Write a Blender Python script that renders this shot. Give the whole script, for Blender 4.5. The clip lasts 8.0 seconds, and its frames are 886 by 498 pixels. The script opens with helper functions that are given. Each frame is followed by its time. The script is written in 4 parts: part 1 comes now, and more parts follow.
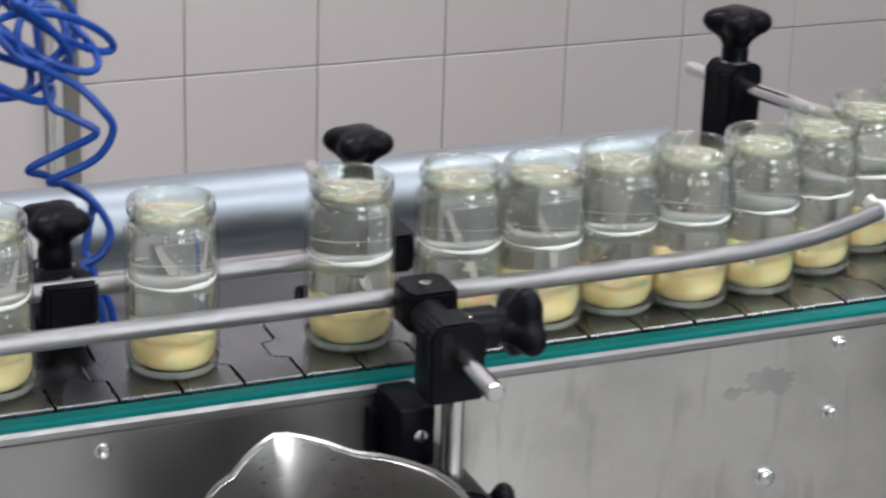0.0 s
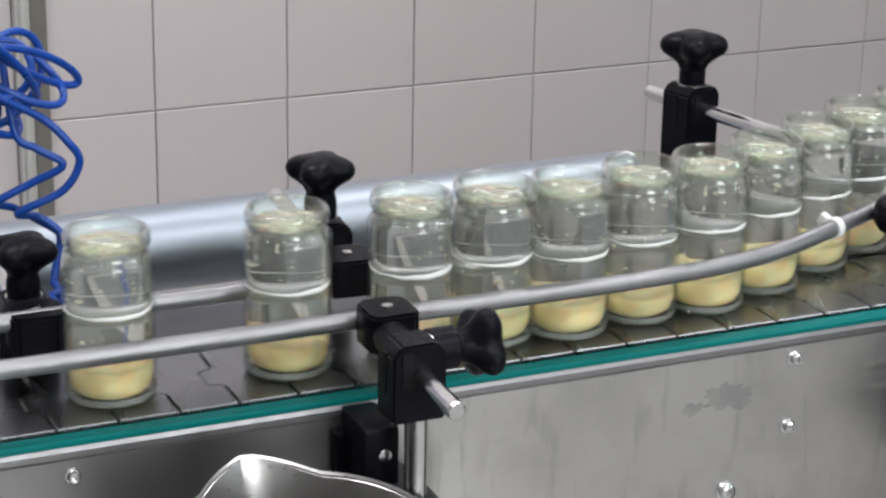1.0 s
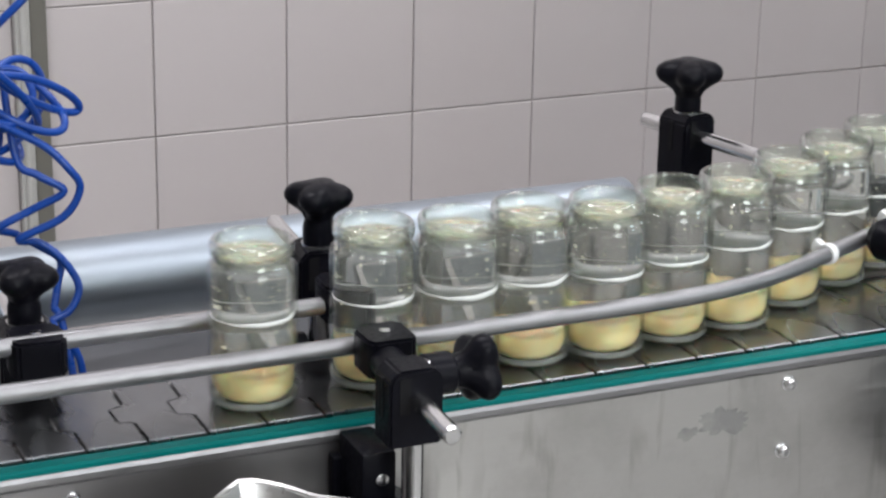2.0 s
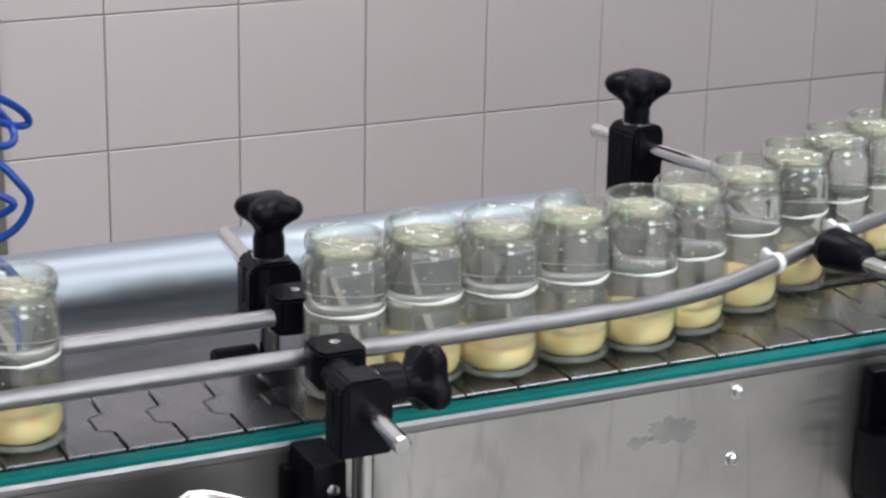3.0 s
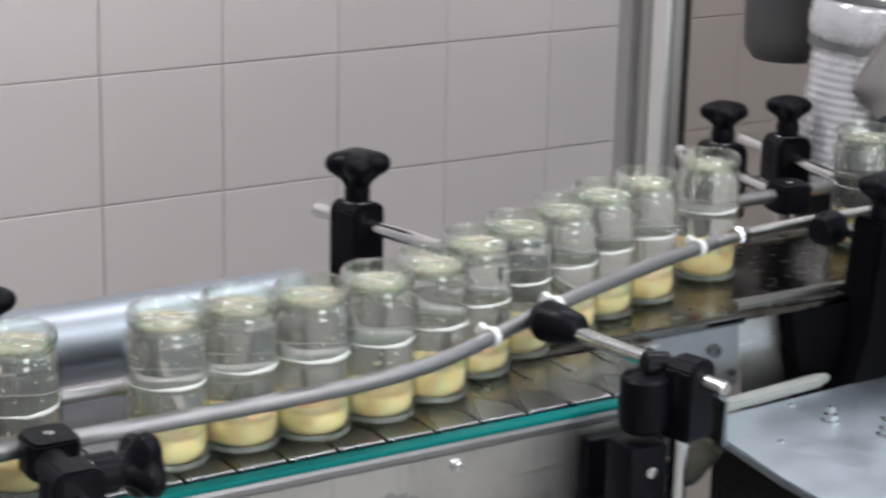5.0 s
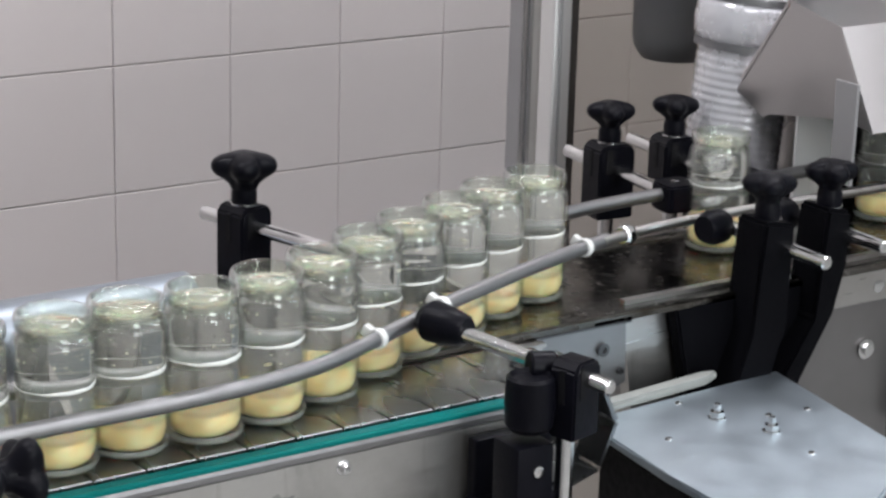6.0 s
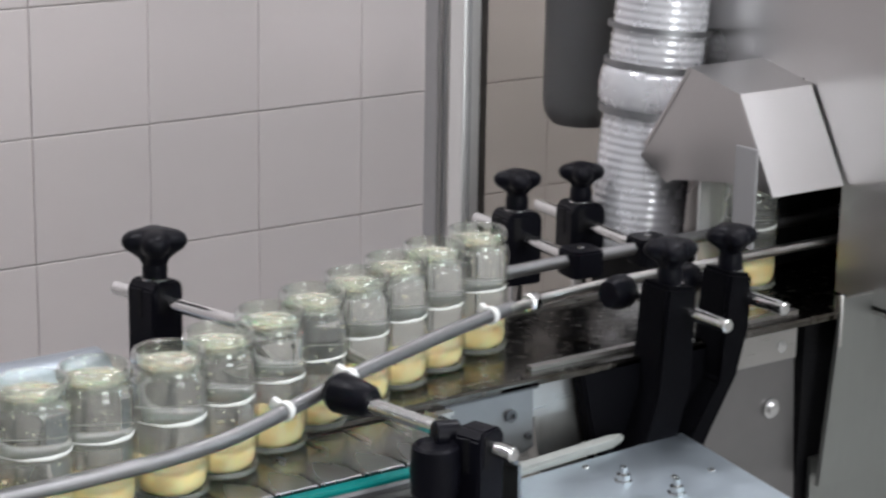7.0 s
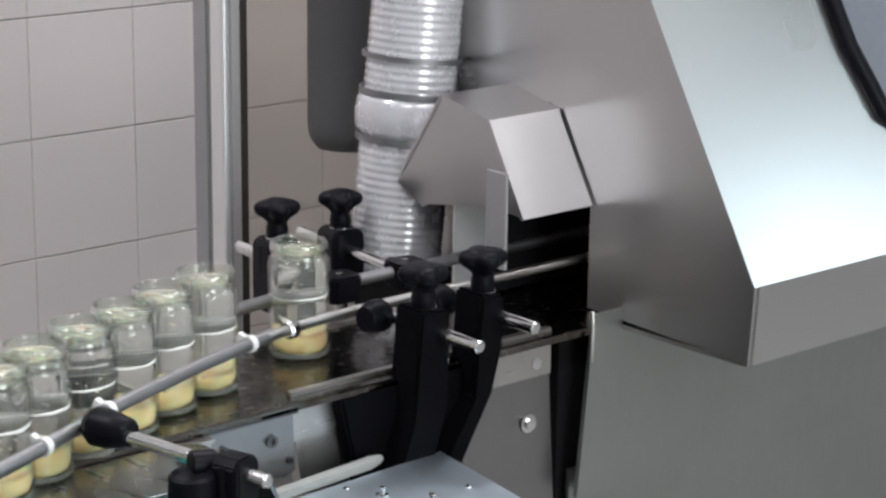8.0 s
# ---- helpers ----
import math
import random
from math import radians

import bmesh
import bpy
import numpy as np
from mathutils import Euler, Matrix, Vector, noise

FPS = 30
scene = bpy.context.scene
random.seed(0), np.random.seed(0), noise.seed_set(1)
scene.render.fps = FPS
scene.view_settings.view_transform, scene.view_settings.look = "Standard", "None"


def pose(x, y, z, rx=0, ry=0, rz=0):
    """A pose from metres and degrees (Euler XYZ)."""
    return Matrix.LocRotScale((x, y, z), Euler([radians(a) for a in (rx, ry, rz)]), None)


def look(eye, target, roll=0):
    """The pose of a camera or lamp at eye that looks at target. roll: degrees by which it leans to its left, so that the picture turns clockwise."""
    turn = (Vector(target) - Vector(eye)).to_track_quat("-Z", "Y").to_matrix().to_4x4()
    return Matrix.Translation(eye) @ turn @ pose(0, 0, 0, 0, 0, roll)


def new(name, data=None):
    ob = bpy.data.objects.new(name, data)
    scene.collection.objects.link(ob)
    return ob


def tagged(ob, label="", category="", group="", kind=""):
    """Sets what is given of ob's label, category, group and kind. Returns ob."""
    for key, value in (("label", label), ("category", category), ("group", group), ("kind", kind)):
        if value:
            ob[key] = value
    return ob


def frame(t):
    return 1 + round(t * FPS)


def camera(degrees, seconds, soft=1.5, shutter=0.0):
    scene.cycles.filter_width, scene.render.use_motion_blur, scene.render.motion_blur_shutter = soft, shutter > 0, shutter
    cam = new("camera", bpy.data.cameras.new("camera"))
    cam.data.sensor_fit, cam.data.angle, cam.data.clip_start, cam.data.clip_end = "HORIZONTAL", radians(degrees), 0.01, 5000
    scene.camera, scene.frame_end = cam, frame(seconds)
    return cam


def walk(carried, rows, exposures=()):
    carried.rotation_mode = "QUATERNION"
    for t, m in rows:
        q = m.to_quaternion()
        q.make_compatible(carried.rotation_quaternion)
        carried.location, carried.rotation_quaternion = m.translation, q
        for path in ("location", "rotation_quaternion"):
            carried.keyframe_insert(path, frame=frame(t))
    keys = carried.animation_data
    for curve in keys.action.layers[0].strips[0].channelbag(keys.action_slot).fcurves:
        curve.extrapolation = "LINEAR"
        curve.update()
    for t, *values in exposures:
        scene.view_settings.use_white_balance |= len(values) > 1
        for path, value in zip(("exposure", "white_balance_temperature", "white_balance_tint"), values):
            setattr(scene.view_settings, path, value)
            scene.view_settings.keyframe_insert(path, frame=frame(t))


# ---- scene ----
cam = camera(23.0, 8.0, soft=2.5, shutter=0.6)
PATH = [
    (0, (-0.822, -2.886, 1.413), (-0.0887, -1.1651, 0.7071), 1.94),
    (0.2, (-0.821, -2.894, 1.414), (-0.066, -1.1775, 0.7186), 1.77),
    (0.5, (-0.819, -2.905, 1.417), (-0.0479, -1.1905, 0.7339), 1.51),
    (0.7, (-0.82, -2.908, 1.417), (-0.0546, -1.1901, 0.7376), 1.24),
    (1, (-0.822, -2.914, 1.417), (-0.0674, -1.1899, 0.7389), 1.08),
    (1.5, (-0.822, -2.917, 1.42), (-0.0637, -1.1896, 0.755), 0.95),
    (2, (-0.825, -2.926, 1.422), (-0.0683, -1.1954, 0.7658), 1.09),
    (2.2, (-0.827, -2.928, 1.423), (-0.0641, -1.1966, 0.7748), 1.29),
    (3.3, (-0.819, -2.934, 1.422), (-0.0151, -1.2199, 0.7771), 0.9),
    (3.5, (-0.812, -2.932, 1.419), (-0.0051, -1.22, 0.7739), 0.67),
    (4, (-0.811, -2.936, 1.425), (0.0445, -1.2363, 0.8089), 0.52),
    (4.2, (-0.808, -2.939, 1.426), (0.0811, -1.2488, 0.8326), 0.86),
    (4.5, (-0.805, -2.944, 1.427), (0.1404, -1.2799, 0.8477), 1.17),
    (4.7, (-0.804, -2.949, 1.43), (0.1606, -1.2945, 0.8535), 1.14),
    (5, (-0.802, -2.956, 1.434), (0.1947, -1.3213, 0.8564), 1.34),
    (5.2, (-0.801, -2.957, 1.433), (0.2298, -1.3452, 0.8529), 1.6),
    (6.3, (-0.791, -2.967, 1.436), (0.2972, -1.3879, 0.8686), 1.5),
    (6.5, (-0.791, -2.982, 1.441), (0.3135, -1.4078, 0.8894), 1.34),
    (6.8, (-0.79, -2.988, 1.448), (0.3274, -1.4179, 0.914), 1.1),
    (7, (-0.789, -2.993, 1.453), (0.3419, -1.428, 0.9297), 0.97),
    (7.2, (-0.789, -3, 1.456), (0.3624, -1.4626, 0.8983), 1.54),
    (7.5, (-0.79, -3.01, 1.459), (0.4213, -1.5102, 0.9281), 1.2),
    (7.7, (-0.789, -3.025, 1.467), (0.442, -1.5337, 0.956), 0.7),
    (7.9, (-0.788, -3.04, 1.474), (0.4903, -1.5869, 0.9693), 0.7),
    (8, (-0.788, -3.047, 1.478), (0.49, -1.5954, 0.9682), 0.7),
]
walk(cam, [(t, look(eye, target, roll)) for t, eye, target, roll in PATH])

# ---- light ----
world = bpy.data.worlds.new("world")
scene.world = world
world.use_nodes = True
world.node_tree.nodes["Background"].inputs[0].default_value = (0.75, 0.85, 1.0, 1)
world.node_tree.nodes["Background"].inputs[1].default_value = 0.3
scene.view_settings.exposure = 0.0

BELT_Z = 0.9
CEILING_Z = 3.1


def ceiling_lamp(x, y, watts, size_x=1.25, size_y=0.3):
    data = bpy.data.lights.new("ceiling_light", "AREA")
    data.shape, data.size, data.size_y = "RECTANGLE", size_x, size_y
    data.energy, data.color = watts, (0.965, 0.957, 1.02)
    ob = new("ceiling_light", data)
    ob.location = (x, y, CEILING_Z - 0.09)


# four unseen ceiling lamps, assumed so that the room has light
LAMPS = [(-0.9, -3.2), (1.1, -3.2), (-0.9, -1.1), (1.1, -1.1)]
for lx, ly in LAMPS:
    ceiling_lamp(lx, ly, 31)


# unseen east window, placed for the bright reflection on the sloping cover
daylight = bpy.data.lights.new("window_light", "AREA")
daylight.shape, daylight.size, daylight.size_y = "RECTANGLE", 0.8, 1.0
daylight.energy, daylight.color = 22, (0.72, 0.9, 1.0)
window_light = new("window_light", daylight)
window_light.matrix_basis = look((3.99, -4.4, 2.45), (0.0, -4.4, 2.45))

# unseen south window, added to brighten the jars' filling from the front
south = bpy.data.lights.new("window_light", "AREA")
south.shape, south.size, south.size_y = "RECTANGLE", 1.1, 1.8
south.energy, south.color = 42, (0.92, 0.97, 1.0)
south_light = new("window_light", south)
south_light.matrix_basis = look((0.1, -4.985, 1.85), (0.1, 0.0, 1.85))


# ---- materials ----
def material(name, color, rough=0.5, metal=0.0, spot=(0, 0, 0), amount=0.0, scale=8.0, grain=(1, 1, 1), grain_scale=200.0,
             rough_var=0.1, bump=0.0, random=0.0, transmission=0.0, ior=1.45, coat=0.0):
    """A principled surface with two scales of variation: blotches of another colour and a fine grain in gloss and relief."""
    m = bpy.data.materials.new(name)
    m.use_nodes = True
    nt = m.node_tree
    b = nt.nodes["Principled BSDF"]
    link = nt.links.new
    b.inputs["Metallic"].default_value = metal
    b.inputs["Transmission Weight"].default_value = transmission
    b.inputs["IOR"].default_value = ior
    b.inputs["Coat Weight"].default_value = coat
    tc = nt.nodes.new("ShaderNodeTexCoord")
    big = nt.nodes.new("ShaderNodeTexNoise")
    big.inputs["Scale"].default_value, big.inputs["Detail"].default_value = scale, 6
    big.inputs["Roughness"].default_value = 0.65
    link(tc.outputs["Object"], big.inputs["Vector"])
    mp = nt.nodes.new("ShaderNodeMapping")
    mp.inputs["Scale"].default_value = grain
    link(tc.outputs["Object"], mp.inputs["Vector"])
    fine = nt.nodes.new("ShaderNodeTexNoise")
    fine.inputs["Scale"].default_value, fine.inputs["Detail"].default_value = grain_scale, 4
    link(mp.outputs["Vector"], fine.inputs["Vector"])
    ramp = nt.nodes.new("ShaderNodeMapRange")
    ramp.inputs["From Min"].default_value, ramp.inputs["From Max"].default_value = 0.42, 0.72
    ramp.inputs["To Max"].default_value = amount
    link(big.outputs["Fac"], ramp.inputs["Value"])
    mix = nt.nodes.new("ShaderNodeMix")
    mix.data_type = "RGBA"
    mix.inputs["A"].default_value, mix.inputs["B"].default_value = (*color, 1), (*spot, 1)
    link(ramp.outputs["Result"], mix.inputs["Factor"])
    last = mix.outputs["Result"]
    if random:
        info = nt.nodes.new("ShaderNodeObjectInfo")
        vr = nt.nodes.new("ShaderNodeMapRange")
        vr.inputs["To Min"].default_value, vr.inputs["To Max"].default_value = 1 - random, 1 + random
        link(info.outputs["Random"], vr.inputs["Value"])
        hsv = nt.nodes.new("ShaderNodeHueSaturation")
        link(vr.outputs["Result"], hsv.inputs["Value"])
        link(last, hsv.inputs["Color"])
        last = hsv.outputs["Color"]
    link(last, b.inputs["Base Color"])
    rr = nt.nodes.new("ShaderNodeMapRange")
    rr.inputs["From Min"].default_value, rr.inputs["From Max"].default_value = 0.3, 0.7
    rr.inputs["To Min"].default_value, rr.inputs["To Max"].default_value = max(rough - rough_var, 0.0), min(rough + rough_var, 1.0)
    link(fine.outputs["Fac"], rr.inputs["Value"])
    link(rr.outputs["Result"], b.inputs["Roughness"])
    if bump:
        bp = nt.nodes.new("ShaderNodeBump")
        bp.inputs["Strength"].default_value, bp.inputs["Distance"].default_value = bump, 0.002
        link(fine.outputs["Fac"], bp.inputs["Height"])
        link(bp.outputs["Normal"], b.inputs["Normal"])
    return m


STEEL = material("brushed_steel", (0.5, 0.49, 0.475), 0.34, 1.0, (0.36, 0.34, 0.31), 0.55, 9, (3, 60, 60), 12, 0.08, 0.04)
SHEET = material("stained_steel_sheet", (0.53, 0.52, 0.5), 0.4, 1.0, (0.36, 0.35, 0.33), 0.6, 14, (2, 40, 40), 9, 0.05, 0.012)


def add_drips(m, color, amount):
    """Upright runs and blots of dried liquid over a sheet."""
    nt = m.node_tree
    b = nt.nodes["Principled BSDF"]
    base = b.inputs["Base Color"].links[0].from_socket
    tc, mp, n, r, mix = (nt.nodes.new(k) for k in ("ShaderNodeTexCoord", "ShaderNodeMapping", "ShaderNodeTexNoise", "ShaderNodeMapRange", "ShaderNodeMix"))
    mp.inputs["Scale"].default_value = (70, 1, 11)
    n.inputs["Scale"].default_value, n.inputs["Detail"].default_value, n.inputs["Distortion"].default_value = 1.0, 3, 0.6
    r.inputs["From Min"].default_value, r.inputs["From Max"].default_value, r.inputs["To Max"].default_value = 0.58, 0.72, amount
    mix.data_type = "RGBA"
    mix.inputs["B"].default_value = (*color, 1)
    nt.links.new(tc.outputs["Object"], mp.inputs["Vector"])
    nt.links.new(mp.outputs["Vector"], n.inputs["Vector"])
    nt.links.new(n.outputs["Fac"], r.inputs["Value"])
    nt.links.new(r.outputs["Result"], mix.inputs["Factor"])
    nt.links.new(base, mix.inputs["A"])
    nt.links.new(mix.outputs["Result"], b.inputs["Base Color"])


add_drips(SHEET, (0.3, 0.285, 0.26), 0.45)
PLATE = material("wet_slat_steel", (0.25, 0.26, 0.272), 0.26, 1.0, (0.175, 0.172, 0.167), 0.6, 22, (10, 4, 1), 3, 0.05, 0.0, random=0.1)
COVER = material("polished_steel", (0.56, 0.55, 0.545), 0.3, 1.0, (0.51, 0.5, 0.495), 0.15, 2, (2, 2, 2), 2, 0.05, 0.0)
GUARD = material("satin_steel_guard", (0.34, 0.38, 0.42), 0.46, 1.0, (0.34, 0.36, 0.38), 0.5, 5, (2, 30, 30), 5, 0.06, 0.0)
TRAY = material("dull_steel_tray", (0.28, 0.283, 0.29), 0.45, 1.0, (0.17, 0.168, 0.165), 0.5, 6, (2, 20, 20), 4, 0.1, 0.02)
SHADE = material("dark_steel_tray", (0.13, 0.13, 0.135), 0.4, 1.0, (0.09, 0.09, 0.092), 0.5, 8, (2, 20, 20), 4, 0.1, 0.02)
STAIN = material("dried_stain", (0.33, 0.325, 0.315), 0.52, 1.0, (0.54, 0.53, 0.5), 0.8, 40, (1, 1, 1), 60, 0.1, 0.02)
LOWER = material("dull_lower_steel", (0.34, 0.35, 0.335), 0.45, 1.0, (0.28, 0.287, 0.275), 0.5, 5, (20, 20, 2), 10, 0.03, 0.004)
# darker panel steel, with shade and a dark reflection put into the colour
DIMMED_STEEL = material("shade_and_reflection_steel", (0.27, 0.26, 0.262), 0.4, 1.0, (0.2, 0.193, 0.195), 0.5, 5, (3, 3, 3), 5, 0.06, 0.0)
GALV = material("galvanised_sheet", (0.62, 0.7, 0.76), 0.4, 1.0, (0.48, 0.56, 0.62), 0.5, 11, (1, 1, 1), 40, 0.03, 0.0)
WETSTEEL = material("wet_transfer_steel", (0.165, 0.158, 0.148), 0.2, 1.0, (0.06, 0.05, 0.035), 0.9, 26, (1, 1, 1), 90, 0.12, 0.1)
CHROME = material("chrome", (0.72, 0.72, 0.72), 0.16, 1.0, (0.5, 0.5, 0.5), 0.3, 40, (40, 4, 40), 20, 0.06, 0.02)
RAIL = material("matt_steel_rail", (0.31, 0.307, 0.312), 0.46, 1.0, (0.22, 0.218, 0.22), 0.5, 30, (4, 60, 60), 20, 0.08, 0.03)
BLACK = material("black_plastic", (0.003, 0.003, 0.005), 0.38, 0.0, (0.006, 0.006, 0.01), 0.6, 40, (1, 1, 1), 300, 0.1, 0.05)
BLACK.node_tree.nodes["Principled BSDF"].inputs["Specular IOR Level"].default_value = 0.13
MATT = material("matt_black_steel", (0.0025, 0.0025, 0.0035), 0.6, 0.0, (0.005, 0.005, 0.006), 0.5, 30, (1, 1, 1), 250, 0.1, 0.03)
# near-black, for dark steel and for shade in gaps and openings
DARK = material("dark_steel_and_shade", (0.008, 0.008, 0.009), 0.55, 0.0, (0.016, 0.015, 0.014), 0.5, 15, (1, 1, 1), 200, 0.12, 0.05)
GREEN = material("green_wear_strip", (0.0, 0.14, 0.13), 0.42, 0.0, (0.0, 0.105, 0.1), 0.5, 20, (4, 40, 40), 20, 0.1, 0.05)
for m, level in ((GREEN, 0.16), (DARK, 0.12), (MATT, 0.05)):
    m.node_tree.nodes["Principled BSDF"].inputs["Specular IOR Level"].default_value = level
TILE = material("glazed_tile", (0.59, 0.55, 0.54), 0.34, 0.0, (0.54, 0.5, 0.49), 0.4, 2.5, (1, 1, 1), 9, 0.06, 0.0, random=0.015)
GROUT = material("grey_grout", (0.4, 0.365, 0.35), 0.9, 0.0, (0.66, 0.62, 0.6), 1.0, 1.6, (1, 1, 1), 300, 0.05, 0.2)
PAINT = material("pale_wall_paint", (0.72, 0.72, 0.7), 0.7, 0.0, (0.62, 0.61, 0.59), 0.4, 2, (1, 1, 1), 150, 0.08, 0.1)
DIM_WALL = material("reflection_dimming_grey", (0.36, 0.355, 0.36), 0.7, 0.0, (0.3, 0.295, 0.3), 0.4, 2, (1, 1, 1), 150, 0.08, 0.1)
FLOORM = material("resin_floor", (0.36, 0.35, 0.335), 0.4, 0.0, (0.28, 0.27, 0.26), 0.5, 3, (1, 1, 1), 120, 0.12, 0.1)
BLUE = material("blue_hose", (0.006, 0.055, 0.3), 0.32, 0.0, (0.002, 0.03, 0.18), 0.4, 40, (1, 1, 1), 200, 0.06, 0.03)
WHITE = material("white_nylon", (0.78, 0.78, 0.76), 0.45, 0.0, (0.65, 0.64, 0.6), 0.4, 60, (1, 1, 1), 200, 0.1, 0.05)
CREAM = material("cream_plastic", (0.5, 0.5, 0.47), 0.45, 0.0, (0.4, 0.39, 0.36), 0.4, 12, (1, 1, 1), 150, 0.1, 0.05)
RUBBER = material("brown_rubber", (0.03, 0.025, 0.022), 0.6, 0.0, (0.045, 0.04, 0.035), 0.5, 20, (1, 1, 1), 150, 0.1, 0.03)
# olive-grey for the shadow band beside the trunking
TRUNKING_SHADE = material("trunking_shade_olive", (0.17, 0.165, 0.14), 0.55, 0.0, (0.12, 0.115, 0.1), 0.5, 6, (1, 1, 1), 120, 0.1, 0.04)
HOOD = material("satin_hood_steel", (0.6, 0.59, 0.585), 0.4, 1.0, (0.55, 0.54, 0.535), 0.3, 5, (3, 3, 3), 6, 0.04, 0.0)
STRIP = material("grey_rubber_strip", (0.3, 0.31, 0.29), 0.6, 0.0, (0.22, 0.23, 0.215), 0.6, 40, (1, 1, 1), 150, 0.1, 0.05)
GREYP = material("slate_grey_enamel", (0.125, 0.138, 0.16), 0.5, 0.0, (0.13, 0.14, 0.15), 0.5, 5, (1, 1, 1), 100, 0.1, 0.05)
ALU = material("anodised_aluminium", (0.82, 0.82, 0.81), 0.42, 0.8, (0.76, 0.755, 0.75), 0.3, 2, (1, 1, 1), 4, 0.02, 0.0)
GREYALU = material("grey_aluminium", (0.4, 0.4, 0.405), 0.5, 0.6, (0.33, 0.33, 0.335), 0.4, 5, (1, 1, 1), 30, 0.05, 0.0)
FILL = material("pale_yellow_filling", (1.0, 0.85, 0.47), 0.5, 0.0, (1.0, 0.67, 0.27), 0.9, 75, (1, 1, 1), 300, 0.1, 0.15)
fill_node = FILL.node_tree.nodes["Principled BSDF"]
fill_node.inputs["Subsurface Weight"].default_value = 0.35
fill_node.inputs["Subsurface Scale"].default_value = 0.006
BITS = material("pale_flakes", (0.85, 0.82, 0.68), 0.5, 0.0, (0.75, 0.68, 0.45), 0.5, 200, (1, 1, 1), 500, 0.1, 0.1)
# white for the refraction glint painted into each jar
GLINT_WHITE = material("painted_glint", (0.97, 0.97, 0.95), 0.15, 0.0, (0.9, 0.9, 0.86), 0.5, 60, (1, 1, 1), 200, 0.1, 0.0, transmission=0.1)
BRINE = material("clear_brine", (1.0, 1.0, 0.985), 0.0, 0.0, (0.99, 0.99, 0.96), 0.3, 60, (1, 1, 1), 100, 0.0, 0.0, transmission=0.92, ior=1.33)
DUCT = material("clear_ribbed_duct", (0.9, 0.9, 0.93), 0.24, 0.2, (0.7, 0.7, 0.73), 0.7, 16, (1, 1, 1), 60, 0.12, 0.12, transmission=0.45, ior=1.4, coat=1.0)
PLEXI = material("brown_tinted_acrylic", (0.67, 0.635, 0.59), 0.03, 0.0, (0.65, 0.61, 0.56), 0.5, 3, (1, 1, 1), 60, 0.02, 0.0, transmission=1.0, ior=1.1)


def film_material(name, low, high):
    """A thin pale film on the glass or the liquid: partly see-through."""
    m = material(name, (0.78, 0.8, 0.66), 0.4, 0.0, (0.7, 0.72, 0.5), 0.7, 90, (1, 1, 1), 300, 0.1, 0.08)
    nt = m.node_tree
    out, b = nt.nodes["Material Output"], nt.nodes["Principled BSDF"]
    clear, mix = nt.nodes.new("ShaderNodeBsdfTransparent"), nt.nodes.new("ShaderNodeMixShader")
    n, tc, r = nt.nodes.new("ShaderNodeTexNoise"), nt.nodes.new("ShaderNodeTexCoord"), nt.nodes.new("ShaderNodeMapRange")
    n.inputs["Scale"].default_value, n.inputs["Detail"].default_value = 160, 5
    r.inputs["From Min"].default_value, r.inputs["From Max"].default_value = 0.3, 0.75
    r.inputs["To Min"].default_value, r.inputs["To Max"].default_value = low, high
    nt.links.new(tc.outputs["Object"], n.inputs["Vector"])
    nt.links.new(n.outputs["Fac"], r.inputs["Value"])
    nt.links.new(r.outputs["Result"], mix.inputs["Fac"])
    nt.links.new(clear.outputs[0], mix.inputs[1])
    nt.links.new(b.outputs[0], mix.inputs[2])
    nt.links.new(mix.outputs[0], out.inputs["Surface"])
    return m


FILM = film_material("pale_film", 0.12, 0.35)
FROTH = film_material("pale_froth", 0.06, 0.42)


def thin_glass(name, low, high, bend, tint):
    """The jar's thin wall: clear, with gloss that grows towards its edges."""
    m = bpy.data.materials.new(name)
    m.use_nodes = True
    nt = m.node_tree
    nt.nodes.remove(nt.nodes["Principled BSDF"])
    clear, gloss, mix = nt.nodes.new("ShaderNodeBsdfTransparent"), nt.nodes.new("ShaderNodeBsdfGlossy"), nt.nodes.new("ShaderNodeMixShader")
    facing, power, span = nt.nodes.new("ShaderNodeLayerWeight"), nt.nodes.new("ShaderNodeMath"), nt.nodes.new("ShaderNodeMapRange")
    facing.inputs["Blend"].default_value = 0.5
    power.operation, power.inputs[1].default_value = "POWER", bend
    span.inputs["To Min"].default_value, span.inputs["To Max"].default_value = low, high
    nt.links.new(facing.outputs["Facing"], power.inputs[0])
    nt.links.new(power.outputs[0], span.inputs["Value"])
    clear.inputs["Color"].default_value = (*tint, 1)
    gloss.inputs["Roughness"].default_value = 0.04
    nt.links.new(span.outputs["Result"], mix.inputs["Fac"])
    nt.links.new(clear.outputs[0], mix.inputs[1])
    nt.links.new(gloss.outputs[0], mix.inputs[2])
    nt.links.new(mix.outputs[0], nt.nodes["Material Output"].inputs["Surface"])
    return m


THIN = thin_glass("thin_jar_glass", 0.035, 0.65, 3.5, (0.975, 0.985, 0.972))
FOOT = material("glass_foot", (0.84, 0.87, 0.82), 0.08, 0.0, (0.72, 0.75, 0.68), 0.5, 80, (1, 1, 1), 200, 0.04, 0.0, transmission=0.82, ior=1.3)
RIM = thin_glass("thick_rim_glass", 0.085, 1.0, 1.7, (0.93, 0.955, 0.925))



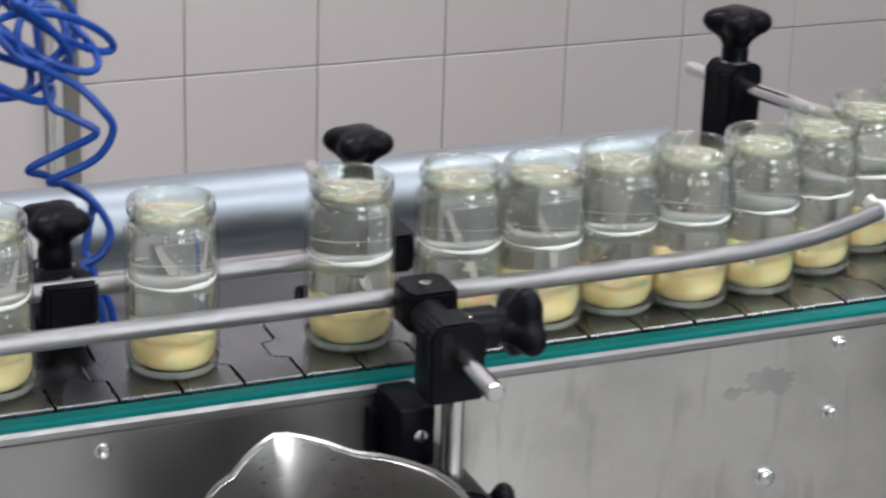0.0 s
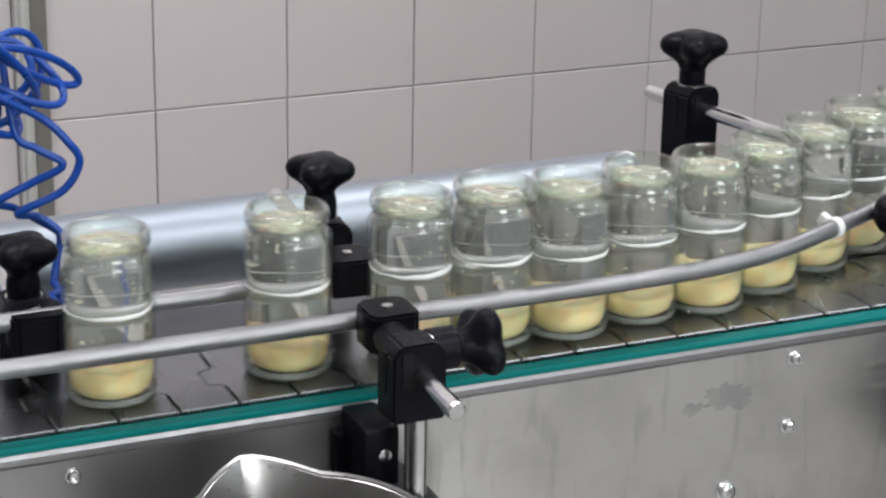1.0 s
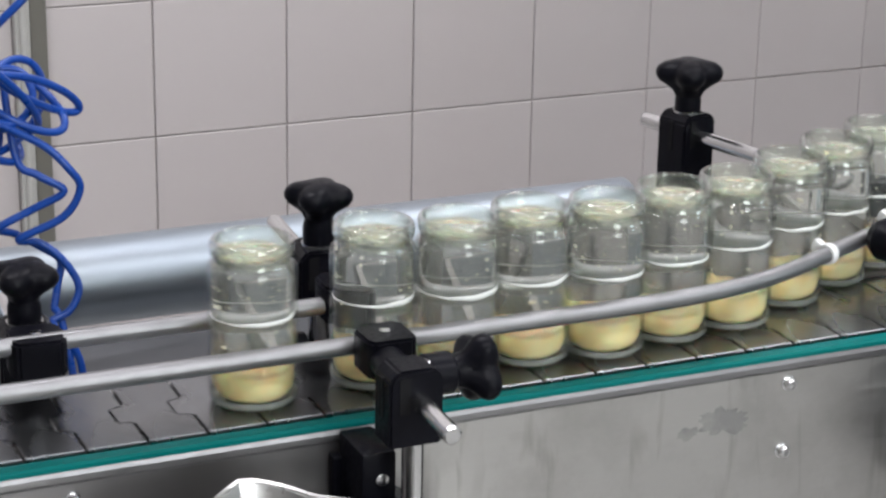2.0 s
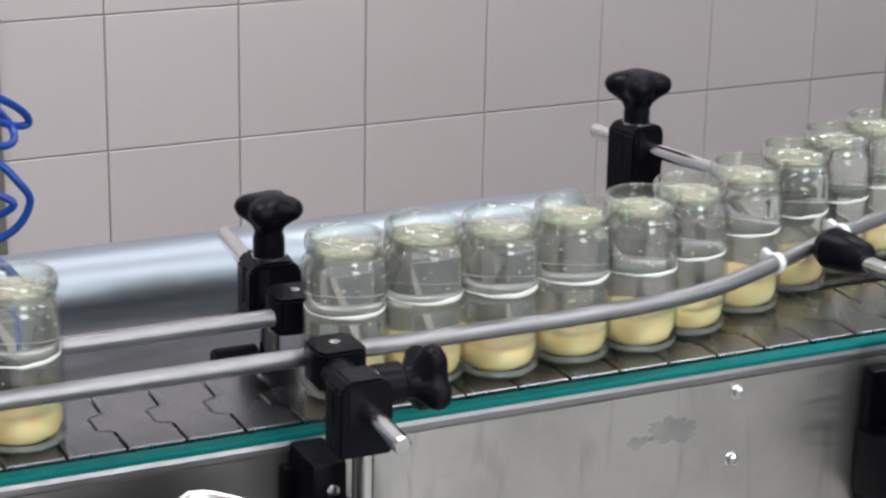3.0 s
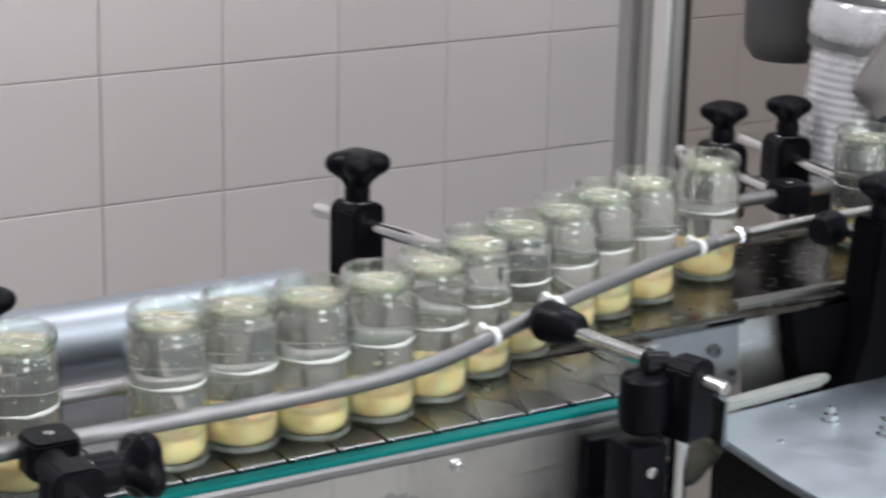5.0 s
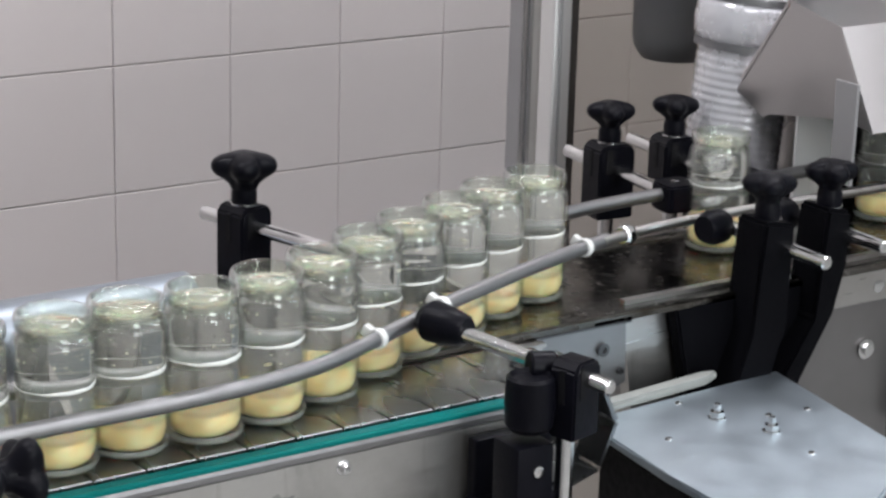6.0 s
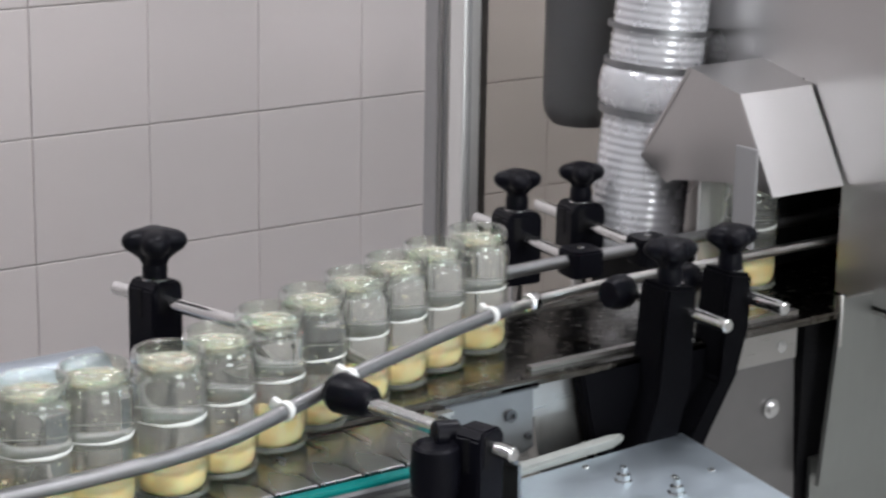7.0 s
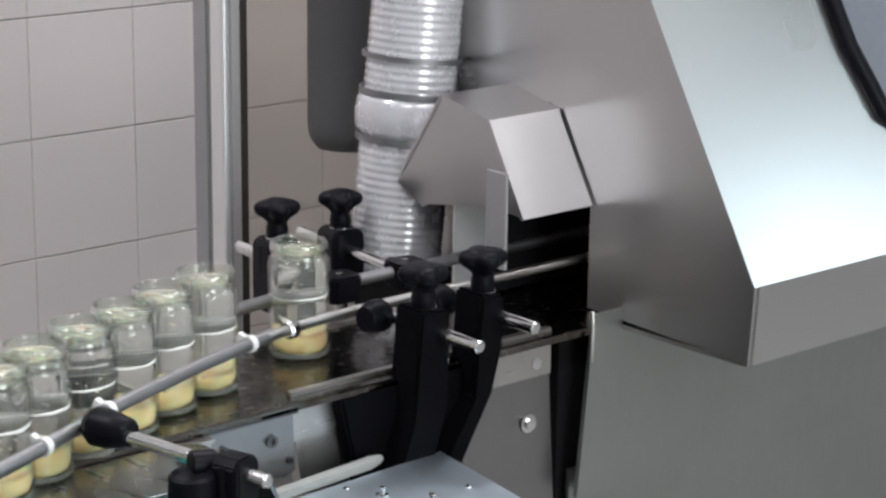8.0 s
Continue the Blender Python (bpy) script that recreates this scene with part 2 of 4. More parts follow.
# ---- mesh helpers ----
def part(name, bm, mat, parent=None, label="", smooth=False):
    me = bpy.data.meshes.new(name)
    bmesh.ops.recalc_face_normals(bm, faces=bm.faces)
    bm.to_mesh(me)
    bm.free()
    me.materials.append(mat)
    if smooth:
        me.polygons.foreach_set("use_smooth", [True] * len(me.polygons))
        me.set_sharp_from_angle(angle=radians(smooth if smooth is not True else 40))
    ob = new(name, me)
    if parent is not None:
        ob.parent = parent
    if label:
        tagged(ob, label)
    return ob


def thing(name, label, category, group="", kind="", at=None):
    ob = new(name)
    ob.empty_display_size = 0.02
    if at is not None:
        ob.matrix_basis = at
    return tagged(ob, label, category, group, kind)


def box(x0, x1, y0, y1, z0, z1, bevel=0.0, bm=None, m=None, segments=2):
    own = bmesh.new()
    bmesh.ops.create_cube(own, size=1)
    bmesh.ops.transform(own, verts=own.verts, matrix=Matrix.Translation(((x0 + x1) / 2, (y0 + y1) / 2, (z0 + z1) / 2))
                        @ Matrix.Diagonal((x1 - x0, y1 - y0, z1 - z0, 1)))
    if bevel:
        bmesh.ops.bevel(own, geom=own.edges[:], offset=bevel, segments=segments, affect="EDGES", profile=0.6)
    return joined(bm, own, m)


def joined(bm, own, m=None):
    if m is not None:
        bmesh.ops.transform(own, verts=own.verts, matrix=m)
    if bm is None:
        return own
    me = bpy.data.meshes.new("tmp")
    own.to_mesh(me)
    own.free()
    bm.from_mesh(me)
    bpy.data.meshes.remove(me)
    return bm


def lathe(profile, steps=32, bm=None, m=None, close=False):
    """Turns a profile of (radius, height) round z."""
    own = bmesh.new()
    rings = []
    for r, z in profile:
        if r < 1e-6:
            rings.append([own.verts.new((0, 0, z))])
        else:
            rings.append([own.verts.new((r * math.cos(2 * math.pi * k / steps), r * math.sin(2 * math.pi * k / steps), z)) for k in range(steps)])
    pairs = list(zip(rings, rings[1:])) + ([(rings[-1], rings[0])] if close else [])
    for a, b in pairs:
        for k in range(steps):
            n = (k + 1) % steps
            if len(a) == 1 and len(b) == 1:
                continue
            if len(a) == 1:
                own.faces.new((a[0], b[n], b[k]))
            elif len(b) == 1:
                own.faces.new((a[k], a[n], b[0]))
            else:
                own.faces.new((a[k], a[n], b[n], b[k]))
    return joined(bm, own, m)


def rod(a, b, r, steps=20, bm=None, chamfer=0.0012):
    """A round bar from a to b with chamfered ends."""
    a, b = Vector(a), Vector(b)
    n = (b - a).length
    m = Matrix.Translation(a) @ (b - a).to_track_quat("Z", "Y").to_matrix().to_4x4()
    c = min(chamfer, r * 0.4)
    return lathe([(0, 0), (r - c, 0), (r, c), (r, n - c), (r - c, n), (0, n)], steps, bm, m)


def tube(points, r, steps=14, bm=None):
    """A round bar swept along points."""
    own = bmesh.new()
    pts = [Vector(p) for p in points]
    rings, side = [], None
    for k, p in enumerate(pts):
        d = (pts[min(k + 1, len(pts) - 1)] - pts[max(k - 1, 0)]).normalized()
        if side is None:
            side = d.orthogonal().normalized()
        side = (side - d * side.dot(d)).normalized()
        up = d.cross(side)
        rings.append([own.verts.new(p + r * (math.cos(t) * side + math.sin(t) * up)) for t in (2 * math.pi * j / steps for j in range(steps))])
    for a, b in zip(rings, rings[1:]):
        for j in range(steps):
            own.faces.new((a[j], a[(j + 1) % steps], b[(j + 1) % steps], b[j]))
    own.faces.new(rings[0][::-1])
    own.faces.new(rings[-1])
    return joined(bm, own)


def prism(outline, z0, z1, bm=None, m=None, bevel=0.0):
    """A flat outline of (x, y) raised from z0 to z1."""
    own = bmesh.new()
    low = [own.verts.new((x, y, z0)) for x, y in outline]
    top = [own.verts.new((x, y, z1)) for x, y in outline]
    n = len(outline)
    own.faces.new(low[::-1])
    own.faces.new(top)
    for k in range(n):
        own.faces.new((low[k], low[(k + 1) % n], top[(k + 1) % n], top[k]))
    if bevel:
        bmesh.ops.bevel(own, geom=own.edges[:], offset=bevel, segments=2, affect="EDGES")
    return joined(bm, own, m)


YZ = Matrix(((0, 0, 1, 0), (1, 0, 0, 0), (0, 1, 0, 0), (0, 0, 0, 1)))  # outline (y, z) raised along x
XZ = Matrix(((1, 0, 0, 0), (0, 0, -1, 0), (0, 1, 0, 0), (0, 0, 0, 1)))  # outline (x, z) raised along -y


# ---- the room ----
def build_room():
    part("floor", box(-3, 4.04, -5, 0.1, -0.1, 0), FLOORM)
    tagged(bpy.data.objects["floor"], "grey resin factory floor", "floor", kind="structure")
    ceiling = part("ceiling", box(-3, 4.04, -5, 0.1, CEILING_Z, CEILING_Z + 0.1), PAINT)
    tagged(ceiling, "pale painted ceiling", "ceiling", kind="structure")
    # the unseen west wall is grey to darken reflections in the end plate
    for name, b in (("wall_south", (-3, 4, -5.1, -5, 0, CEILING_Z)), ("wall_west", (-3.1, -3, -5.1, 0.1, 0, CEILING_Z)),
                    ("wall_east", (4.04, 4.14, -5.1, 0.1, 0, CEILING_Z))):
        tagged(part(name, box(*b), DIM_WALL if name == "wall_west" else PAINT), "unseen wall, grey to dim the steel's reflections" if name == "wall_west" else "pale painted factory wall", "wall", kind="structure")
    wall = part("wall_north", box(-3, 4, 0.006, 0.1, 0, CEILING_Z), GROUT)
    return tagged(wall, "wall of square beige glazed tiles with thin grout lines", "wall", kind="structure")


wall_north = build_room()


# frames round the two added window lamps, both out of view
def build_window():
    w = thing("unseen_window_1", "unseen aluminium window, added as a daylight source", "window", kind="structure")
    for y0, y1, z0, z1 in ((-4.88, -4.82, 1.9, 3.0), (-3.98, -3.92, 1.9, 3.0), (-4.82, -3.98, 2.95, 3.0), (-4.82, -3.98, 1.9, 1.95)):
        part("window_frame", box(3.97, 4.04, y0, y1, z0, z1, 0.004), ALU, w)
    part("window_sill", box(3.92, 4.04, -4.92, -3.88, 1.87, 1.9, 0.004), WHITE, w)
    v = thing("unseen_window_2", "unseen aluminium window, added as a daylight source", "window", kind="structure")
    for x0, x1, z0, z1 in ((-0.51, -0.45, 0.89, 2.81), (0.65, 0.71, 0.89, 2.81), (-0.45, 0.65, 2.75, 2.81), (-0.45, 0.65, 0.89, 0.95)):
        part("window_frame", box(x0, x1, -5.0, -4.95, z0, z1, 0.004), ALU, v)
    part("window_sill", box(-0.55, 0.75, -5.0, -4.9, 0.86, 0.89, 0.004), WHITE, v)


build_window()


# housing for one of the assumed, unseen ceiling lamps
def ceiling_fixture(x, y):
    lamp = thing("unseen_strip_light", "unseen white ceiling strip light, assumed and switched on", "ceiling light", "ceiling strip lights", at=pose(x, y, CEILING_Z))
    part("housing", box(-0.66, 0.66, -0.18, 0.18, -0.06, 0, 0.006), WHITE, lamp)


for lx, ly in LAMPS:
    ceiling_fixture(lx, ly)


# ---- conveyor one: steel slat chain ----
PITCH = 0.0365
SPEED = 0.0903
RUN_LEFT, RUN_RIGHT = -1.725, 0.107   # centres of the two turns
TURN_R = 0.042
FRONT_Y = -1.811

conveyor = thing("conveyor", "stainless steel slat-chain conveyor with green wear strip", "conveyor", at=pose(0, 0, 0))


def build_conveyor():
    bm = prism([(FRONT_Y, 0.72), (FRONT_Y, 0.885), (FRONT_Y + 0.004, 0.889), (FRONT_Y + 0.011, 0.889), (FRONT_Y + 0.011, 0.886),
                (FRONT_Y + 0.003, 0.884), (FRONT_Y + 0.003, 0.72)], -0.3915, 0.045, m=YZ)
    # left panel coloured darker for the dark reflection in it
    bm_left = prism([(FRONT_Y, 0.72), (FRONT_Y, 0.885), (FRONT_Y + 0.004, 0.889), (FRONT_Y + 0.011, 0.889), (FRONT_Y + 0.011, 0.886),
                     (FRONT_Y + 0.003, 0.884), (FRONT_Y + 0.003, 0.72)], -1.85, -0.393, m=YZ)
    part("side_panel", bm_left, DIMMED_STEEL, conveyor, "steel side panel, dark reflection put into its colour")
    part("side_panel", bm, SHEET, conveyor, "stained stainless steel side panel")
    part("side_panel", prism([(-1.704, 0.76), (-1.704, 0.893), (-1.712, 0.893), (-1.712, 0.89), (-1.707, 0.889), (-1.707, 0.76)], -1.85, 0.15, m=YZ),
                STEEL, conveyor)
    bm = prism([(FRONT_Y - 0.0015, 0.8942), (FRONT_Y - 0.0015, 0.8968), (FRONT_Y, 0.898), (FRONT_Y + 0.0085, 0.898), (FRONT_Y + 0.0085, 0.8942)],
               -1.85, 0.045, m=YZ)
    part("wear_strip", bm, GREEN, conveyor, "green plastic wear strip")
    bm = prism([(FRONT_Y - 0.0002, 0.8865), (FRONT_Y - 0.0018, 0.8875), (FRONT_Y - 0.0022, 0.8912), (FRONT_Y - 0.0012, 0.8938), (FRONT_Y + 0.006, 0.8938), (FRONT_Y + 0.006, 0.8895), (FRONT_Y - 0.0002, 0.8892)], -1.85, 0.045, m=YZ)
    part("rolled_edge", bm, RAIL, conveyor)
    # screws on the front panel
    for sx, sz, r in ((-0.565, 0.8755, 0.0045), (-0.0895, 0.8768, 0.005), (-0.091, 0.829, 0.005), (0.0256, 0.8397, 0.0065), (-0.135, 0.79, 0.0065),
                      (-0.8, 0.85, 0.005), (-1.1, 0.85, 0.005)):
        m = Matrix.Translation((sx, FRONT_Y, sz)) @ pose(0, 0, 0, 90, 0, 0)
        bm = lathe([(0, 0), (r * 1.05, 0), (r * 1.05, 0.0008), (r * 0.85, 0.001), (r * 0.82, 0.0045), (r * 0.62, 0.0055), (r * 0.4, 0.0055), (r * 0.4, 0.003), (0, 0.003)], 18, m=m)
        part("screw", bm, CHROME, conveyor, smooth=True)
    for cx, cz, rx, rz in ((-0.137, 0.857, 0.023, 0.012), (-0.163, 0.852, 0.011, 0.0045)):
        out = []
        for k in range(60):
            a = 2 * math.pi * k / 60
            q = 0.8 + 0.5 * noise.noise(Vector((2 * math.cos(a) + cx * 50, 2 * math.sin(a), 1.7))) + 0.25 * noise.noise(Vector((6 * math.cos(a), 6 * math.sin(a), cx * 90)))
            out.append((cx + rx * q * math.cos(a), cz + rz * q * math.sin(a)))
        part("dried_stain", prism(out, -FRONT_Y, -FRONT_Y + 0.0002, m=XZ), STAIN, conveyor, "dull dried stain")
    # dark plate at the inner frame's end, drawn for the black shaded recess
    part("end_plate", box(0.046, 0.052, -1.806, -1.71, 0.74, 0.885, 0.001), DARK, conveyor)
    for lx in (-1.5, -0.75, 0.0):
        for ly in (-1.80, -1.72):
            part("leg", box(lx - 0.02, lx + 0.02, ly - 0.004, ly + 0.036 if ly < -1.76 else ly + 0.012, 0.0, 0.76, 0.003), STEEL, conveyor)
    part("cross_bar", box(-1.7, 0.1, -1.797, -1.713, 0.73, 0.757), STEEL, conveyor)


build_conveyor()


def slat_mesh():
    """One slat of the chain: a plate with a stepped hinge, 82 mm wide, its origin in the middle of its top."""
    w0, w1 = -0.0412, 0.0412
    a, b, k = -0.014, 0.013, 0.0105
    left = [(0, w0), (0, a), (-k, a + 0.0015), (-k, b - 0.0015), (0, b), (0, w1)]
    g = 0.0019
    q = 0.0018
    right = [(0, w0), (0, a + q), (-k, a + 0.0015 + q), (-k, b - 0.0015 - q), (0, b - q), (0, w1)]
    right = [(x + PITCH - g, y) for x, y in right][::-1]
    c = PITCH / 2
    bm = prism([(x - c, y) for x, y in left + right][::-1], -0.0035, 0.0)
    top = [e for e in bm.edges if all(v.co.z > -0.001 for v in e.verts)]
    bmesh.ops.bevel(bm, geom=top, offset=0.0007, segments=1, affect="EDGES")
    me = bpy.data.meshes.new("slat")
    bmesh.ops.recalc_face_normals(bm, faces=bm.faces)
    bm.to_mesh(me)
    bm.free()
    me.materials.append(PLATE)
    return me


STRAIGHT = RUN_RIGHT - RUN_LEFT
LOOP = 2 * STRAIGHT + 2 * math.pi * TURN_R
SLATS = int(round(LOOP / PITCH))
STEP = LOOP / SLATS
BELT_Y = -1.759


def slat_pose(s):
    """Pose on the loop, s metres along it from the left turn's top."""
    s %= LOOP
    if s < STRAIGHT:
        return pose(RUN_LEFT + s, BELT_Y, BELT_Z)
    s -= STRAIGHT
    arc = math.pi * TURN_R
    if s < arc:
        a = s / TURN_R
        return pose(RUN_RIGHT + TURN_R * math.sin(a), BELT_Y, BELT_Z - TURN_R + TURN_R * math.cos(a), 0, math.degrees(a), 0)
    s -= arc
    if s < STRAIGHT:
        return pose(RUN_RIGHT - s, BELT_Y, BELT_Z - 2 * TURN_R, 0, 180, 0)
    s -= STRAIGHT
    a = math.pi + s / TURN_R
    return pose(RUN_LEFT + TURN_R * math.sin(a), BELT_Y, BELT_Z - TURN_R + TURN_R * math.cos(a), 0, math.degrees(a), 0)


slats = []


def build_slats():
    me = slat_mesh()
    for k in range(SLATS):
        ob = new("slat", me)
        ob.parent = conveyor
        slats.append((ob, k * STEP + SLAT_START))


SLAT_START = 0.0282

# ---- conveyor two: the transfer belt into the machine ----
transfer = thing("transfer_conveyor", "wet dark steel transfer conveyor leading under the machine hood", "conveyor", at=pose(0, 0, 0))


def build_transfer():
    part("belt", prism([(-1.7, BELT_Z - 0.006), (-1.7, BELT_Z - 0.0015), (-1.698, BELT_Z), (-1.552, BELT_Z), (-1.55, BELT_Z - 0.0015), (-1.55, BELT_Z - 0.006)], -0.16, 1.5, m=YZ),
         WETSTEEL, transfer, "wet dark steel belt")
    part("front_edge", prism([(-1.684, 0.86), (-1.684, 0.9035), (-1.677, 0.9035), (-1.677, 0.9005), (-1.681, 0.9005), (-1.681, 0.86)], 0.247, 0.545, m=YZ), STEEL, transfer)
    # one panel in two tones, its right part darkened for shade
    part("side_panel", prism([(0.28, 0.70), (0.247, 0.8995), (0.34, 0.8995), (0.34, 0.70)], 1.668, 1.680, m=XZ), SHEET, transfer, "pale steel side panel")
    part("side_panel", prism([(0.3405, 0.70), (0.3405, 0.8995), (0.545, 0.8995), (0.56, 0.70)], 1.668, 1.679, m=XZ), DIMMED_STEEL, transfer, "steel side panel, shade put into its colour")
    part("side_panel", box(-0.16, 1.5, -1.549, -1.543, 0.76, 0.903), STEEL, transfer)
    for sx, sz in ((0.527, 0.8728), (0.522, 0.815)):
        m = Matrix.Translation((sx, -1.680, sz)) @ pose(0, 0, 0, 90, 0, 0)
        part("bolt", lathe([(0, 0), (0.009, 0), (0.009, 0.0012), (0.0055, 0.0015), (0.0055, 0.005), (0, 0.0055)], 18, m=m), CHROME, transfer, smooth=True)
    # upright bracket between the belts, with a dark top edge
    part("bracket", prism([(0.155, 0.891), (0.241, 0.891), (0.243, 0.84), (0.232, 0.836), (0.155, 0.846)], 1.69, 1.694, m=XZ), TRAY, transfer, "sheet-steel bracket")
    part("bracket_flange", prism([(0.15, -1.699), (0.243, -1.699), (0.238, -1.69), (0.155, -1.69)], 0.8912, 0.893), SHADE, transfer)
    # dark wedge drawn where a triangular gap lies in shade
    part("rubber_wedge", prism([(0.205, -1.7), (0.242, -1.7), (0.252, -1.69), (0.248, -1.684), (0.225, -1.684)], 0.8932, 0.8965), DARK, transfer, "flat dark wedge standing in for a shaded gap")
    # the smaller dark disc stands in for a black hole in the bracket
    for bx, bz, br in ((0.218, 0.871, 0.0055), (0.2365, 0.8505, 0.003)):
        m = Matrix.Translation((bx, -1.694, bz)) @ pose(0, 0, 0, 90, 0, 0)
        part("bolt", lathe([(0, 0), (br, 0), (br, 0.003), (br * 0.5, 0.003), (br * 0.5, 0.001), (0, 0.001)], 16, m=m), SHADE, transfer, smooth=True)
    for lx in (0.5, 1.3):
        part("leg", box(lx - 0.02, lx + 0.02, -1.63, -1.59, 0, 0.895, 0.003), STEEL, transfer)
    part("leg", box(0.08, 0.12, -1.6, -1.56, 0, 0.895, 0.003), STEEL, transfer)


build_transfer()


# ---- the jars' line ----
LINE = [(-2.0, -1.7615), (-0.2, -1.7615), (-0.15, -1.759), (-0.1, -1.7495), (-0.05, -1.729), (0.0, -1.7075), (0.05, -1.6865), (0.1, -1.667),
        (0.15, -1.647), (0.2, -1.6305), (0.25, -1.6145), (0.3, -1.604), (0.36, -1.6), (1.6, -1.6)]


def line_y(x):
    """Where the jars' line lies across the belts: a smooth curve through LINE."""
    total = weight = 0.0
    for k in range(-4, 5):
        w = math.exp(-(k / 2.2) ** 2)
        u = x + k * 0.01
        for (x0, y0), (x1, y1) in zip(LINE, LINE[1:]):
            if x0 <= u <= x1:
                total += w * (y0 + (y1 - y0) * (u - x0) / (x1 - x0))
                weight += w
                break
    return total / weight


JAR_R = 0.0271
RAIL_R = 0.0057


def build_rails():
    def line(x0, x1, off, z, n):
        pts = []
        for k in range(n + 1):
            x = x0 + (x1 - x0) * k / n
            slope = (line_y(x + 0.005) - line_y(x - 0.005)) / 0.01
            q = math.hypot(1, slope)
            pts.append((x - slope / q * off, line_y(x) + off / q, z(x)))
        return pts
    off = JAR_R + RAIL_R + 0.0006

    def front_z(x):
        return 0.939 + 0.005 * min(max((x + 0.1) / 0.15, 0), 1)
    front = thing("guide_rail", "bent grey steel guide rail along the front of the jars", "guide rail", "jar guide rails")
    part("bar", tube(line(-1.5, 0.245, -off, front_z, 90), RAIL_R), RAIL, front, smooth=True)
    part("end_cap", rod((-1.512, line_y(-1.5) - off, 0.939), (-1.495, line_y(-1.5) - off, 0.939), RAIL_R + 0.001), BLACK, front, "black plastic end cap", smooth=True)
    lower = thing("guide_rail", "thin bright steel guide rail of the transfer belt, front side", "guide rail", "jar guide rails")
    pts = line(0.235, 0.9, -off - 0.002, lambda x: 0.944, 40)
    part("bar", tube(pts, RAIL_R * 0.78), STEEL, lower, smooth=True)
    p = Vector(pts[2])
    part("joint", lathe([(0, -0.006), (0.007, -0.006), (0.0085, -0.003), (0.0085, 0.003), (0.007, 0.006), (0, 0.006)], 12,
                        m=Matrix.Translation(p) @ pose(0, 0, 0, 0, 90, 12)), CHROME, lower)
    rear = thing("guide_rail", "straight grey steel guide rail behind the jars", "guide rail", "jar guide rails")
    part("bar", tube(line(-1.5, 0.9, off, lambda x: 0.94 + 0.006 * min(max((x + 0.1) / 0.2, 0), 1), 110), RAIL_R), RAIL, rear, smooth=True)
    part("end_cap", rod((-1.512, line_y(-1.5) + off, 0.94), (-1.495, line_y(-1.5) + off, 0.94), RAIL_R + 0.001), BLACK, rear, "black plastic end cap", smooth=True)
    # nylon ties round the bent bar
    bar = line(-1.5, 0.245, -off, front_z, 400)
    for tx in (-0.03, 0.042, 0.226):
        k = min(range(len(bar) - 1), key=lambda j: abs(bar[j][0] - tx))
        p, d = Vector(bar[k]), (Vector(bar[k + 1]) - Vector(bar[k])).normalized()
        m = Matrix.Translation(p) @ d.to_track_quat("Z", "Y").to_matrix().to_4x4()
        tie = thing("cable_tie", "white nylon tie round the steel guide rail", "cable tie", "rail ties")
        bm = lathe([(RAIL_R, -0.003), (RAIL_R + 0.0014, -0.003), (RAIL_R + 0.0018, 0), (RAIL_R + 0.0014, 0.003), (RAIL_R, 0.003)], 20, m=m, close=True)
        box(-0.003, 0.003, -0.004, 0.004, RAIL_R, RAIL_R + 0.007, 0.001, bm, m @ pose(0, 0, 0, 0, 90, 25))
        part("band", bm, WHITE, tie, smooth=True)


build_rails()


# ---- clamps, rods and star knobs ----
def star_knob(name, parent, m, r=0.025, lobes=4, neck=0.022, label=""):
    """A lobed hand knob; its neck stands at the origin of m and rises along z."""
    own = bmesh.new()
    steps = lobes * 12
    h = r * 0.78
    rings = []
    levels = [(0.4, -0.34), (0.47, -0.14), (0.66, 0.06), (0.9, 0.26), (0.99, 0.44), (1.0, 0.62), (0.93, 0.8), (0.76, 0.94), (0.45, 1.03), (0.15, 1.05)]
    for q, z in levels:
        ring = []
        for j in range(steps):
            a = 2 * math.pi * j / steps
            wave = 0.5 + 0.5 * math.cos(lobes * a)
            cut = 0.3 * (1 - wave) ** 1.4 * min(1.0, q * 1.1) * (1.0 if q > 0.6 else 0.2)
            rr = r * (q - cut)
            ring.append(own.verts.new((rr * math.cos(a), rr * math.sin(a), neck + h * z)))
        rings.append(ring)
    for a, b in zip(rings, rings[1:]):
        for j in range(steps):
            own.faces.new((a[j], a[(j + 1) % steps], b[(j + 1) % steps], b[j]))
    own.faces.new(rings[0][::-1])
    own.faces.new(rings[-1])
    lathe([(0, 0), (0.010, 0), (0.0105, 0.002), (0.0105, neck * 0.5), (0.009, neck * 0.8), (0.0095, neck + h * 0.15), (0, neck + h * 0.15)], 24, own)
    knob = part(name, joined(None, own, m), BLACK, parent, label, smooth=35)
    lathe_ring = lathe([(0.0096, 0), (0.0115, 0), (0.0115, 0.0016), (0.0096, 0.0016)], 24, m=m @ Matrix.Translation((0, 0, -0.0004)), close=True)
    part("washer", lathe_ring, CHROME, knob, "bright steel washer", smooth=True)
    return knob


